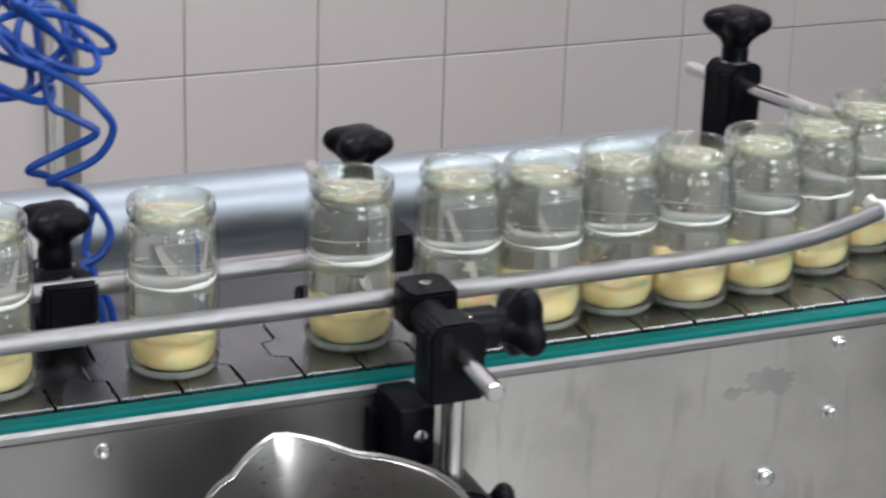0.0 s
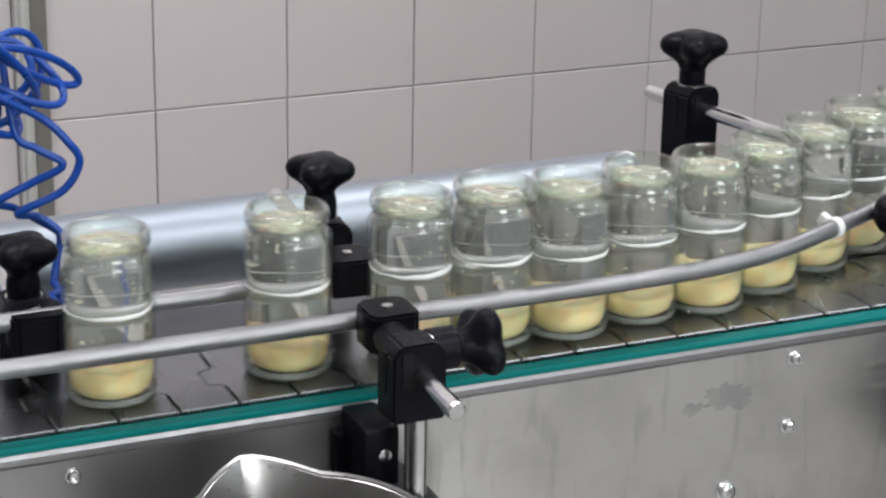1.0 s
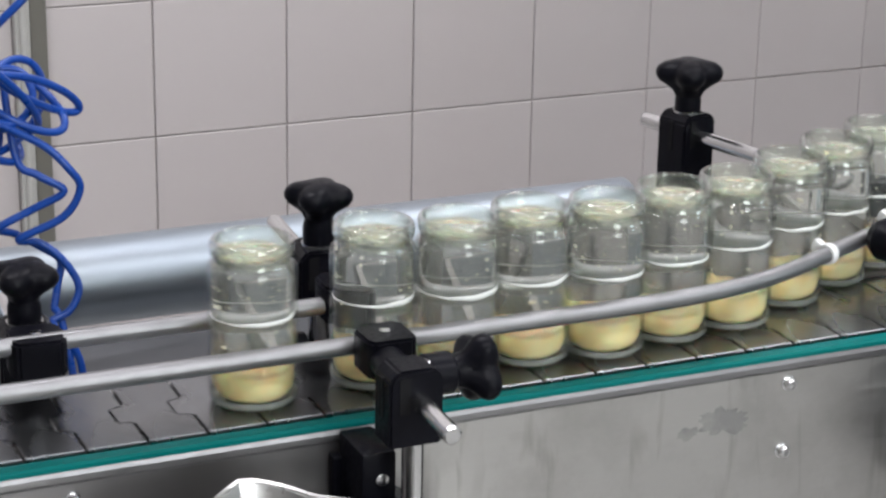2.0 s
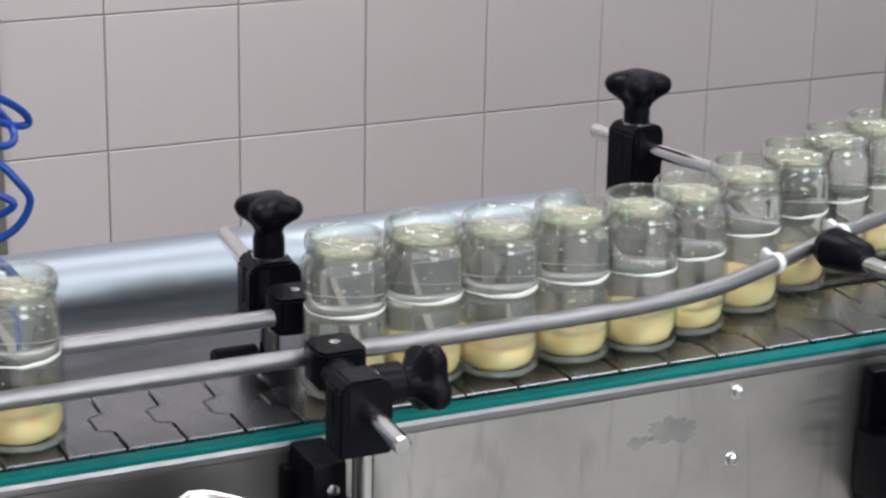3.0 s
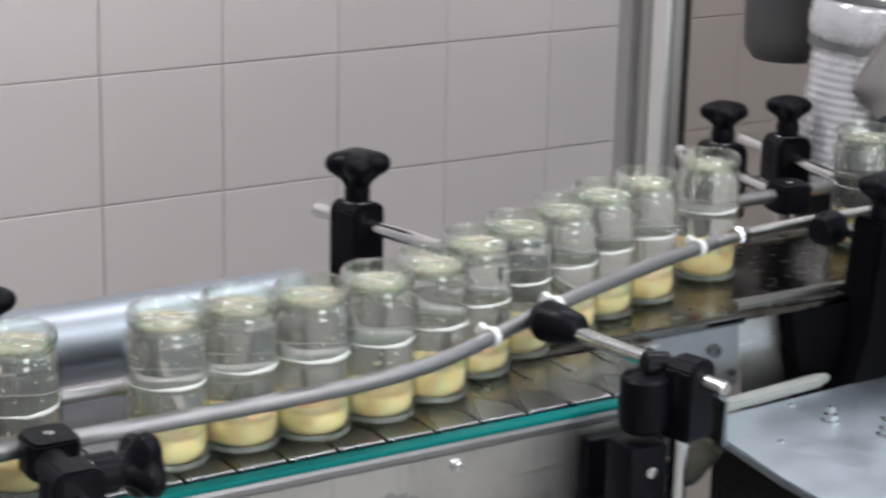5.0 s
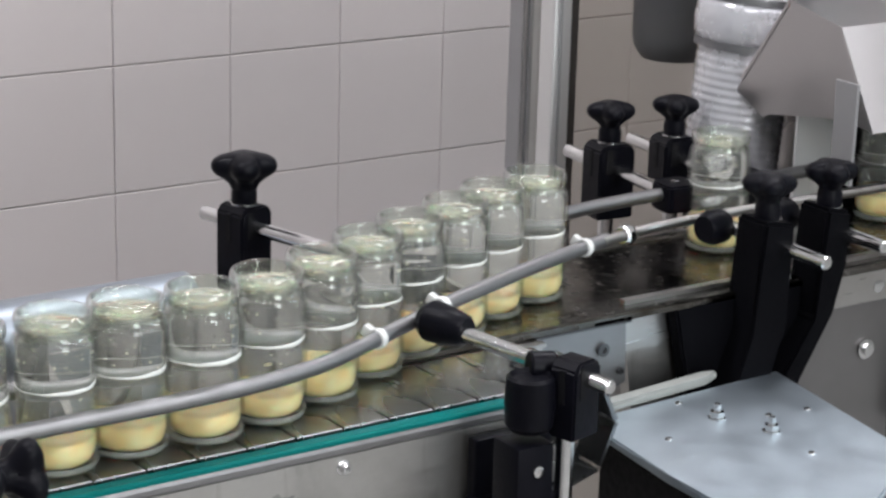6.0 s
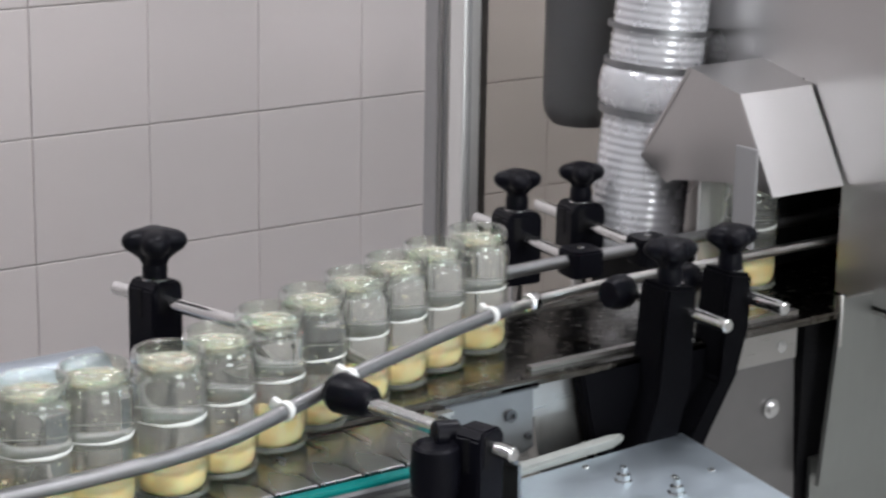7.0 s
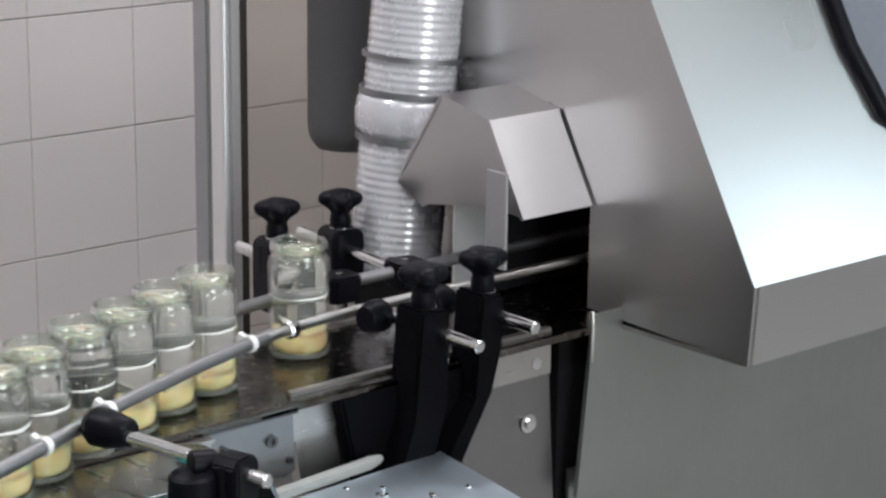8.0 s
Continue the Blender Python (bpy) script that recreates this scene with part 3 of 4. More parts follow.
def rail_head(name, parent, p, yaw=0.0, s=1.0):
    """The small black jaw that grips the guide rail."""
    m = Matrix.Translation(p) @ pose(0, 0, 0, 0, 0, yaw)
    bm = prism([(-0.017 * s, -0.011), (-0.013 * s, -0.017), (0.013 * s, -0.017), (0.017 * s, -0.011), (0.017 * s, 0.009), (0.012 * s, 0.016), (-0.012 * s, 0.016), (-0.017 * s, 0.009)],
               -0.012, 0.012, m=m, bevel=0.0018)
    head = part(name, bm, BLACK, parent, smooth=35)
    part("screw", lathe([(0, 0), (0.0035, 0), (0.0035, 0.001), (0.002, 0.0015), (0, 0.001)], 14, m=m @ Matrix.Translation((0, 0, 0.0118))), CHROME, head, smooth=True)
    return head


def clamp_block(name, parent, m, w=0.034, d=0.03, z0=-0.03, z1=0.026, slot=True):
    """A black cross clamp with a slit for the rod, its top chamfered."""
    c = 0.006
    bm = prism([(-w / 2, z0), (w / 2, z0), (w / 2, z1 - c), (w / 2 - c, z1), (-w / 2 + c, z1), (-w / 2, z1 - c)], -d / 2, d / 2, m=m @ XZ, bevel=0.0016)
    block = part(name, bm, BLACK, parent, smooth=35)
    if slot:
        part("slit", box(-w * 0.32, -w * 0.12, -d / 2 - 0.0006, -d / 2 + 0.001, z1 - 0.026, z1 - 0.004, m=m), DARK, block)
        part("slit", box(-w / 2 - 0.0006, -w / 2 + 0.001, -0.0025, 0.0025, z1 - 0.03, z1 - 0.006, m=m), DARK, block)
    return block


def rear_bracket(head, tip, block_at, post_to, knob_r=0.025, w=0.036, z0=-0.022, z1=0.022, neck=0.017, jaw_z=0.0, turn=0.0):
    """A bracket behind the jars: rod from the rail's jaw to a free tip, a cross clamp with a knob on top, and a post below."""
    b = thing("rail_bracket", "black plastic rail bracket with star knob and steel rod", "bracket", "rail brackets")
    head, tip = Vector(head), Vector(tip)
    part("rod", rod(head, tip, 0.006), CHROME, b, smooth=True)
    yaw = math.degrees(math.atan2(-(tip - head).x, (tip - head).y))
    rail_head("jaw", b, head + Vector((0, 0, jaw_z)), yaw)
    at = head.lerp(tip, block_at)
    m = Matrix.Translation(at) @ pose(0, 0, 0, 0, 0, yaw)
    clamp_block("clamp", b, m, w, 0.032, z0, z1)
    star_knob("knob", b, m @ pose(0, 0, z1, 0, 0, turn), knob_r, neck=neck)
    part("post", rod((at.x, at.y, post_to), (at.x, at.y, at.z + z0 + 0.004), 0.007), CHROME, b, smooth=True)
    part("foot", box(at.x - 0.016, at.x + 0.016, at.y - 0.016, at.y + 0.016, post_to - 0.02, post_to + 0.02, 0.003), BLACK, b)
    return b


def build_rear_brackets():
    rear_bracket((-0.563, -1.724, 0.918), (-0.553, -1.59, 0.918), 0.33, 0.84, 0.0228, 0.036, -0.024, 0.018, 0.02, 0.015, turn=60)
    b1 = rear_bracket((-0.366, -1.722, 0.936), (-0.353, -1.55, 0.936), 0.34, 0.85, 0.0228, 0.035, -0.022, 0.022, 0.023, 0.006, turn=60)
    part("side_knob", rod((-0.4, -1.662, 0.888), (-0.37, -1.662, 0.888), 0.009), BLACK, b1, smooth=True)
    rear_bracket((0.067, -1.648, 0.943), (0.015, -1.413, 0.94), 0.79, 0.8, 0.0268, 0.033, -0.055, 0.018, 0.02, turn=52)
    rear_bracket((0.392, -1.565, 0.943), (0.415, -1.381, 0.939), 0.60, 0.82, 0.0222, 0.037, -0.045, 0.024, 0.019, turn=70)
    rear_bracket((0.470, -1.565, 0.943), (0.501, -1.367, 0.938), 0.60, 0.82, 0.0218, 0.036, -0.04, 0.02, 0.019, turn=66)


build_rear_brackets()


def build_front_brackets():
    # the bracket on the slat conveyor's side
    b = thing("rail_bracket", "black plastic rail bracket with sideways knob on the conveyor's side", "bracket", "rail brackets")
    part("rod", rod((-0.381, -1.8, 0.939), (-0.384, -1.936, 0.938), 0.0056), CHROME, b, smooth=True)
    rail_head("jaw", b, (-0.375, -1.813, 0.941), 0, 0.95)
    part("neck", rod((-0.379, -1.826, 0.94), (-0.382, -1.868, 0.94), 0.0105), BLACK, b, smooth=True)
    m = pose(-0.384, -1.873, 0.94, 0, 0, 0)
    clamp_block("clamp", b, m, 0.033, 0.024, -0.03, 0.017)
    part("collar", rod((-0.372, -1.864, 0.944), (-0.354, -1.864, 0.944), 0.0125), BLACK, b, smooth=True)
    star_knob("knob", b, pose(-0.372, -1.866, 0.944, 0, 90, 4) @ pose(0, 0, 0, 0, 0, 24), 0.0235, neck=0.025)
    part("post", rod((-0.381, -1.873, 0.83), (-0.381, -1.873, 0.912), 0.0066), CHROME, b, smooth=True)
    bm = box(-0.404, -0.382, -1.852, -1.8125, 0.85, 0.894, 0.003)
    bm = prism([(-0.408, 0.822), (-0.408, 0.85), (-0.4, 0.859), (-0.372, 0.857), (-0.36, 0.848), (-0.36, 0.828), (-0.368, 0.82)], 1.82, 1.893, bm, m=XZ, bevel=0.002)
    foot = part("foot_clamp", bm, BLACK, b, smooth=35)
    part("screw", lathe([(0, 0), (0.004, 0), (0.004, 0.002), (0, 0.003)], 14, m=Matrix.Translation((-0.392, -1.852, 0.877)) @ pose(0, 0, 0, 90, 0, 0)), CHROME, foot, smooth=True)
    star_knob("foot_knob", b, pose(-0.364, -1.85, 0.822, 25, 90, 0), 0.02, neck=0.016)
    part("wall_mount", box(-0.41, -0.37, -1.82, -1.8115, 0.80, 0.88, 0.002), BLACK, b)

    # the bracket at the bend
    b = thing("rail_bracket", "black plastic rail bracket with a long bright steel rod", "bracket", "rail brackets")
    bm = lathe([(0, -0.022), (0.009, -0.022), (0.0115, -0.019), (0.0145, -0.002), (0.015, 0.010), (0.011, 0.017), (0, 0.018)], 16, m=pose(0.02, -1.763, 0.945, -90, 0, 16))
    part("jaw", bm, BLACK, b, smooth=30)
    part("rod", rod((0.02, -1.768, 0.944), (0.058, -1.907, 0.937), 0.0056), CHROME, b, smooth=True)
    clamp_block("clamp", b, pose(0.05, -1.878, 0.938, 0, 0, 15), 0.028, 0.022, -0.042, 0.013)
    part("collar", lathe([(0, 0), (0.013, 0), (0.0165, 0.004), (0.0175, 0.02), (0.0165, 0.037), (0.0145, 0.039), (0.012, 0.0365), (0, 0.0355)], 24, m=pose(0.022, -1.866, 0.901)), BLACK, b, smooth=30)
    part("pinch_collar", rod((0.03, -1.852, 0.94), (0.047, -1.858, 0.939), 0.0105), BLACK, b, smooth=True)
    part("post", rod((0.047, -1.874, 0.80), (0.047, -1.874, 0.9), 0.0062), CHROME, b, smooth=True)
    bm = box(0.004, 0.034, -1.88, -1.85, 0.838, 0.894, 0.003)
    box(0.006, 0.066, -1.886, -1.815, 0.79, 0.838, 0.003, bm)
    foot = part("foot_clamp", bm, BLACK, b, smooth=35)
    part("screw", lathe([(0, 0), (0.004, 0), (0.004, 0.002), (0, 0.003)], 14, m=Matrix.Translation((0.02, -1.88, 0.876)) @ pose(0, 0, 0, 90, 0, 0)), CHROME, foot, smooth=True)
    part("wall_mount", box(0.01, 0.075, -1.823, -1.812, 0.78, 0.88, 0.002), BLACK, b)

    # two tall black brackets before the machine
    for dx, k in ((0.0, 0), (0.073, 1)):
        b = thing("tall_bracket", "tall black plastic rail bracket with star knob before the machine", "bracket", "tall rail brackets")
        x = 0.378 + dx
        y = -1.712 + 0.006 * k
        part("rod", rod((x - 0.012, -1.648, 0.944), (x - 0.003, -1.775 + 0.01 * k, 0.94), 0.0058), CHROME, b, smooth=True)
        if k == 0:
            out = [(x - 0.028, 0.965), (x + 0.005, 0.960), (x + 0.004, 0.875), (x - 0.016, 0.82), (x - 0.05, 0.75), (x - 0.075, 0.75), (x - 0.05, 0.82), (x - 0.03, 0.87)]
        else:
            out = [(x - 0.028, 0.965), (x - 0.001, 0.960), (x - 0.001, 0.915), (x - 0.012, 0.873), (x - 0.046, 0.822), (x - 0.08, 0.75), (x - 0.105, 0.75), (x - 0.07, 0.82), (x - 0.03, 0.87)]
        bm = prism(out, -y - 0.019, -y + 0.017, m=XZ, bevel=0.003)
        part("arm", bm, MATT, b, smooth=35)
        if k == 0:
            part("mount", prism([(0.2865, 0.895), (0.36, 0.9), (0.36, 0.75), (0.322, 0.75)], 1.685, 1.70, m=XZ, bevel=0.002), MATT, b)
        else:
            part("mount", prism([(0.361, 0.9), (0.442, 0.9), (0.437, 0.873), (0.405, 0.80), (0.385, 0.75), (0.361, 0.75)], 1.685, 1.70, m=XZ, bevel=0.002), MATT, b)
        if k == 0:
            part("bolt", lathe([(0, 0), (0.005, 0), (0.005, 0.004), (0.003, 0.006), (0, 0.006)], 14, m=Matrix.Translation((x + 0.004, y - 0.006, 0.913)) @ pose(0, 0, 0, 0, 90, 0)), CHROME, b, smooth=True)
        star_knob("knob", b, pose(x - 0.012, y, 0.962, 0, 0, 62 + 8 * k), 0.0225, neck=0.02)
        part("jaw", lathe([(0, 0), (0.0125, 0), (0.0145, 0.004), (0.0145, 0.016), (0.011, 0.024), (0, 0.024)], 14, m=pose(x - 0.012, -1.66, 0.944, 0, -90, 8)), BLACK, b, smooth=30)


build_front_brackets()


# ---- jars ----
def jar_profile():
    """Outer and inner wall of the body up to the shoulder, and of the thick neck and rim above it."""
    r = JAR_R
    body = [(0, 0.0015), (0.016, 0.0015), (0.0215, 0.0), (0.0245, 0.0006), (r - 0.0005, 0.004), (r, 0.009), (r, 0.083), (r - 0.0003, 0.0856), (r - 0.0011, 0.0876), (r - 0.0027, 0.0892),
            (r - 0.0047, 0.0892), (r - 0.0034, 0.0874), (r - 0.0025, 0.0853), (r - 0.0022, 0.0826), (r - 0.0022, 0.009), (r - 0.0034, 0.0042), (0.018, 0.0028), (0, 0.0032)]
    neck = [(r - 0.0027, 0.0893), (r - 0.0033, 0.0906), (r - 0.0035, 0.0922), (r - 0.003, 0.0936), (r - 0.0022, 0.0945), (r - 0.0018, 0.0958), (r - 0.0018, 0.0995), (r - 0.0022, 0.1015), (r - 0.003, 0.1029),
            (r - 0.004, 0.1034), (r - 0.005, 0.103), (r - 0.0055, 0.1015), (r - 0.0056, 0.096), (r - 0.0056, 0.093), (r - 0.0048, 0.0893)]
    return body, neck


def build_jar(seed):
    rnd = random.Random(seed)
    j = thing("jar", "open clear glass jar of brine with pale yellow filling", "jar", "jars on the conveyor")
    body, neck = jar_profile()
    glass = part("glass", lathe(body, 40), THIN, j, "clear glass body", smooth=50)
    part("rim", lathe(neck, 40, close=True), RIM, glass, "thick glass neck and rim", smooth=50)
    rr = JAR_R
    bm = lathe([(rr - 0.007, 0.0006), (rr - 0.0052, 0.0002), (rr - 0.0022, 0.0016), (rr - 0.0004, 0.0045), (rr - 0.0006, 0.0068), (rr - 0.0022, 0.0048), (rr - 0.006, 0.0022)], 40, close=True)
    part("base", bm, FOOT, glass, "thick glass base", smooth=60)
    ri = JAR_R - 0.0024
    level = 0.0565 + rnd.uniform(-0.0025, 0.0025)
    heap = 0.0245 + rnd.uniform(-0.003, 0.004)
    # heaped soft filling
    own = bmesh.new()
    n, rings = 56, []
    for q, z in ((0.4, 0.0036), (0.74, 0.0042), (0.89, 0.0066), (0.97, 0.0105), (1.0, 0.0145), (1.0, heap - 0.006), (0.985, heap - 0.002), (0.9, heap), (0.7, heap + 0.001), (0.55, heap + 0.002), (0.4, heap + 0.002), (0.2, heap + 0.0015)):
        ring = []
        for k in range(n):
            a = 2 * math.pi * k / n
            v = Vector((math.cos(a) * 1.3 * q + seed * 7, math.sin(a) * 1.3 * q, seed * 3.1))
            wob = noise.noise(v) + 0.45 * noise.noise(v * 4.0) + 0.3 * noise.noise(v * 9.0)
            ring.append(own.verts.new((ri * q * math.cos(a), ri * q * math.sin(a), z + (0.005 * wob if z > 0.015 else 0.0005 * wob))))
        rings.append(ring)
    for a, b in zip(rings, rings[1:]):
        for k in range(n):
            own.faces.new((a[k], a[(k + 1) % n], b[(k + 1) % n], b[k]))
    own.faces.new(rings[0][::-1])
    own.faces.new(rings[-1])
    part("filling", own, FILL, j, "soft pale yellow filling", smooth=80)
    # the brine above it, up to the neck
    rb = ri + 0.0001
    top = 0.0938
    bm = lathe([(0, heap - 0.001), (rb - 0.004, heap - 0.003), (rb - 0.0006, heap - 0.005), (rb, heap - 0.003), (rb, level), (rb, 0.0824), (rb - 0.0004, 0.0853), (rb - 0.0012, 0.0873), (rb - 0.0026, 0.0892), (rb - 0.0033, 0.0922), (rb - 0.0034, top),
                (rb - 0.0046, top - 0.0008), (0, top - 0.0008)], 40)
    part("brine", bm, BRINE, j, "clear brine", smooth=50)
    # white ring drawn for a bright refraction line, thickest at the front right
    own, rings = bmesh.new(), []
    for dr, q in ((0.0001, -1.0), (0.0005, -0.7), (0.0005, 0.8), (0.0001, 1.2)):
        ring = []
        for k in range(40):
            t = 2 * math.pi * k / 40
            v = Vector((1.4 * math.cos(t) + seed * 3, 1.4 * math.sin(t), 0.5))
            thick = (0.0003 + 0.001 * max(0.0, math.cos(t + 0.9)) ** 0.7) * (1 + 0.6 * noise.noise(v))
            ring.append(own.verts.new(((rb + dr) * math.cos(t), (rb + dr) * math.sin(t), level + 0.0009 * noise.noise(v * 1.7) + thick * q)))
        rings.append(ring)
    for a, b in zip(rings, rings[1:] + rings[:1]):
        for k in range(40):
            own.faces.new((a[k], a[(k + 1) % 40], b[(k + 1) % 40], b[k]))
    part("meniscus", own, GLINT_WHITE, j, "white uneven ring painted for a bright refraction line", smooth=60)
    # pale froth on top and under the neck
    own = bmesh.new()
    rings = []
    for q in (0.0, 0.24, 0.46, 0.68, 0.82, 0.868):
        ring = []
        for k in range(24 if q else 1):
            a = 2 * math.pi * k / 24
            v = Vector((math.cos(a) * 3 * q + seed * 5, math.sin(a) * 3 * q, seed))
            ring.append(own.verts.new((rb * q * math.cos(a), rb * q * math.sin(a), top + 0.0006 + 0.0012 * noise.noise(v) + 0.0008 * q ** 3)))
        rings.append(ring)
    for k in range(24):
        own.faces.new((rings[0][0], rings[1][k], rings[1][(k + 1) % 24]))
    for a, b in zip(rings[1:], rings[2:]):
        for k in range(24):
            own.faces.new((a[k], b[k], b[(k + 1) % 24], a[(k + 1) % 24]))
    part("froth", own, FROTH, j, "thin pale yellow froth", smooth=80)
    bm = lathe([(rb - 0.0027, 0.0897), (rb - 0.0032, 0.091), (rb - 0.0033, 0.0925), (rb - 0.0033, 0.0945)], 40)
    part("film", bm, FILM, j, "thin pale film below the neck", smooth=80)
    # flakes in the liquids
    bm = bmesh.new()
    for k in range(rnd.randint(30, 46)):
        a, q = rnd.uniform(0, 6.28), ri * math.sqrt(rnd.uniform(0.4, 0.96))
        z = rnd.choice((level - rnd.uniform(0.001, 0.004), rnd.uniform(heap + 0.002, level - 0.002), rnd.uniform(level + 0.003, 0.076), rnd.uniform(0.07, 0.083)))
        s = rnd.uniform(0.0003, 0.001) * (1.6 if rnd.random() < 0.12 else 1.0)
        own = bmesh.new()
        bmesh.ops.create_icosphere(own, subdivisions=1, radius=s)
        joined(bm, own, pose(q * math.cos(a), q * math.sin(a), z, rnd.uniform(0, 180), rnd.uniform(0, 180), 0) @ Matrix.Diagonal((1, 1.4, 0.5, 1)))
    tagged(part("flakes", bm, BITS, j, "tiny pale flakes"), kind="stuff")
    return j


JAR_NAMES = "lkjihgfedcbaz"
jars = {name: build_jar(k + 1) for k, name in enumerate(JAR_NAMES)}


# ---- behind the conveyor ----
def build_rear_roller():
    t = thing("steel_guard", "polished stainless steel tubular guard behind the conveyor", "guard")
    part("guard_tube", rod((-1.5, -1.452, 0.872), (-0.02, -1.452, 0.872), 0.032, 48), GUARD, t, smooth=True)
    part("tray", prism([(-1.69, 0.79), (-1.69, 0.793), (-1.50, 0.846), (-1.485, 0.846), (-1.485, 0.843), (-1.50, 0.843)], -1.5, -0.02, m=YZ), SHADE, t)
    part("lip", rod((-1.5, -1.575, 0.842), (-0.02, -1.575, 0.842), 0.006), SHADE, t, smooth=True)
    for x in (-1.3, -0.3):
        part("leg", box(x - 0.02, x + 0.02, -1.472, -1.432, 0, 0.845, 0.003), STEEL, t)


build_rear_roller()


def flowing(points, n=10):
    """A smooth curve through points."""
    p = [Vector(q) for q in points]
    p = [2 * p[0] - p[1]] + p + [2 * p[-1] - p[-2]]
    out = []
    for k in range(1, len(p) - 2):
        for j in range(n):
            u = j / n
            out.append(0.5 * (2 * p[k] + (p[k + 1] - p[k - 1]) * u + (2 * p[k - 1] - 5 * p[k] + 4 * p[k + 1] - p[k + 2]) * u * u
                              + (3 * p[k] - p[k - 1] - 3 * p[k + 1] + p[k + 2]) * u ** 3))
    return out + [p[-2]]


def build_hose():
    """Two strands side by side, tangled above, that wind down beside the conveyor."""
    hose = thing("coiled_hose", "coiled bright blue plastic air hose hanging down", "air hose")
    cx, cy, r = -0.519, -1.565, 0.0027
    tangle, n = [], 520
    for k in range(n + 1):
        u = k / n
        a = 2 * math.pi * 7 * u
        g = math.sin(math.pi * min(max(u * 1.02, 0.03), 0.97)) ** 0.25
        tangle.append(Vector((cx - 0.03 + g * (0.036 * math.sin(a + 0.5) + 0.028 * math.sin(a * 0.37)), cy + g * 0.03 * math.cos(a * 0.93) + 0.012 * math.sin(a * 0.21),
                              1.04 + g * (0.026 * math.cos(a * 1.07) + 0.016 * math.sin(a * 0.31 + 1)))))
    inner = [tangle[0], (-0.536, cy, 1.006), (-0.5235, cy - 0.006, 0.9945), (-0.5075, cy - 0.01, 0.983), (-0.527, cy - 0.004, 0.971), (-0.5495, cy, 0.959), (-0.537, cy + 0.008, 0.951),
             (-0.52, cy + 0.006, 0.94), (-0.509, cy + 0.002, 0.931), (-0.512, cy, 0.915), (-0.516, cy - 0.004, 0.9)]
    outer = [tangle[-1], (-0.52, cy - 0.012, 1.016), (-0.505, cy - 0.016, 1.0), (-0.4975, cy - 0.014, 0.985), (-0.509, cy - 0.012, 0.966), (-0.5375, cy - 0.006, 0.952), (-0.5235, cy, 0.946),
             (-0.51, cy - 0.004, 0.935), (-0.4995, cy - 0.008, 0.915), (-0.507, cy - 0.012, 0.9), (-0.52, cy - 0.012, 0.894)]
    for pts in (inner, outer):
        part("coil", tube(flowing(pts), r, 10), BLUE, hose, smooth=True)
    part("tangle", tube(tangle, r, 10), BLUE, hose, smooth=True)
    # the way up in wide turns
    up, n = [], 200
    for k in range(n + 1):
        u = k / n
        a = 2 * math.pi * 7 * u + 2.0
        up.append((cx - 0.012 + 0.03 * math.cos(a), cy + 0.025 * math.sin(a), 1.055 + (CEILING_Z - 1.06) * u ** 1.25))
    part("riser", tube(up, r, 10), BLUE, hose, smooth=True)
    # the way down between tray and conveyor to the floor
    for start, dx in ((inner[-1], 0.0), (outer[-1], 0.006)):
        x, y, z = start
        tail = [(x, y, z), (x + 0.003, y - 0.006, z - 0.006), (-0.51 + dx, -1.585, 0.868), (-0.508 + dx, -1.598, 0.834), (-0.506 + dx, -1.65, 0.815), (-0.505 + dx, -1.694, 0.803), (-0.505 + dx, -1.697, 0.76),
                (-0.505 + dx, -1.697, 0.4), (-0.503 + dx, -1.69, 0.05), (-0.47 + dx, -1.66, 0.005), (-0.2 + dx, -1.5 + dx, 0.005)]
        part("tail", tube(flowing(tail, 6), r, 10), BLUE, hose, smooth=True)


build_hose()


def build_conduit():
    c = thing("cable_trunking", "cream plastic cable trunking up the tiled wall", "trunking")
    part("channel", box(-0.2, -0.179, -0.018, 0.0, 0, CEILING_Z, 0.003), CREAM, c)
    part("ridge", rod((-0.1895, -0.02, 0), (-0.1895, -0.02, CEILING_Z), 0.005), CREAM, c, smooth=True)
    # flat dark band that draws the trunking's shadow on the wall
    part("conduit", box(-0.1785, -0.154, -0.012, 0.0, 0, CEILING_Z, 0.003), TRUNKING_SHADE, c, "dark olive-grey band for the trunking's shadow")


build_conduit()


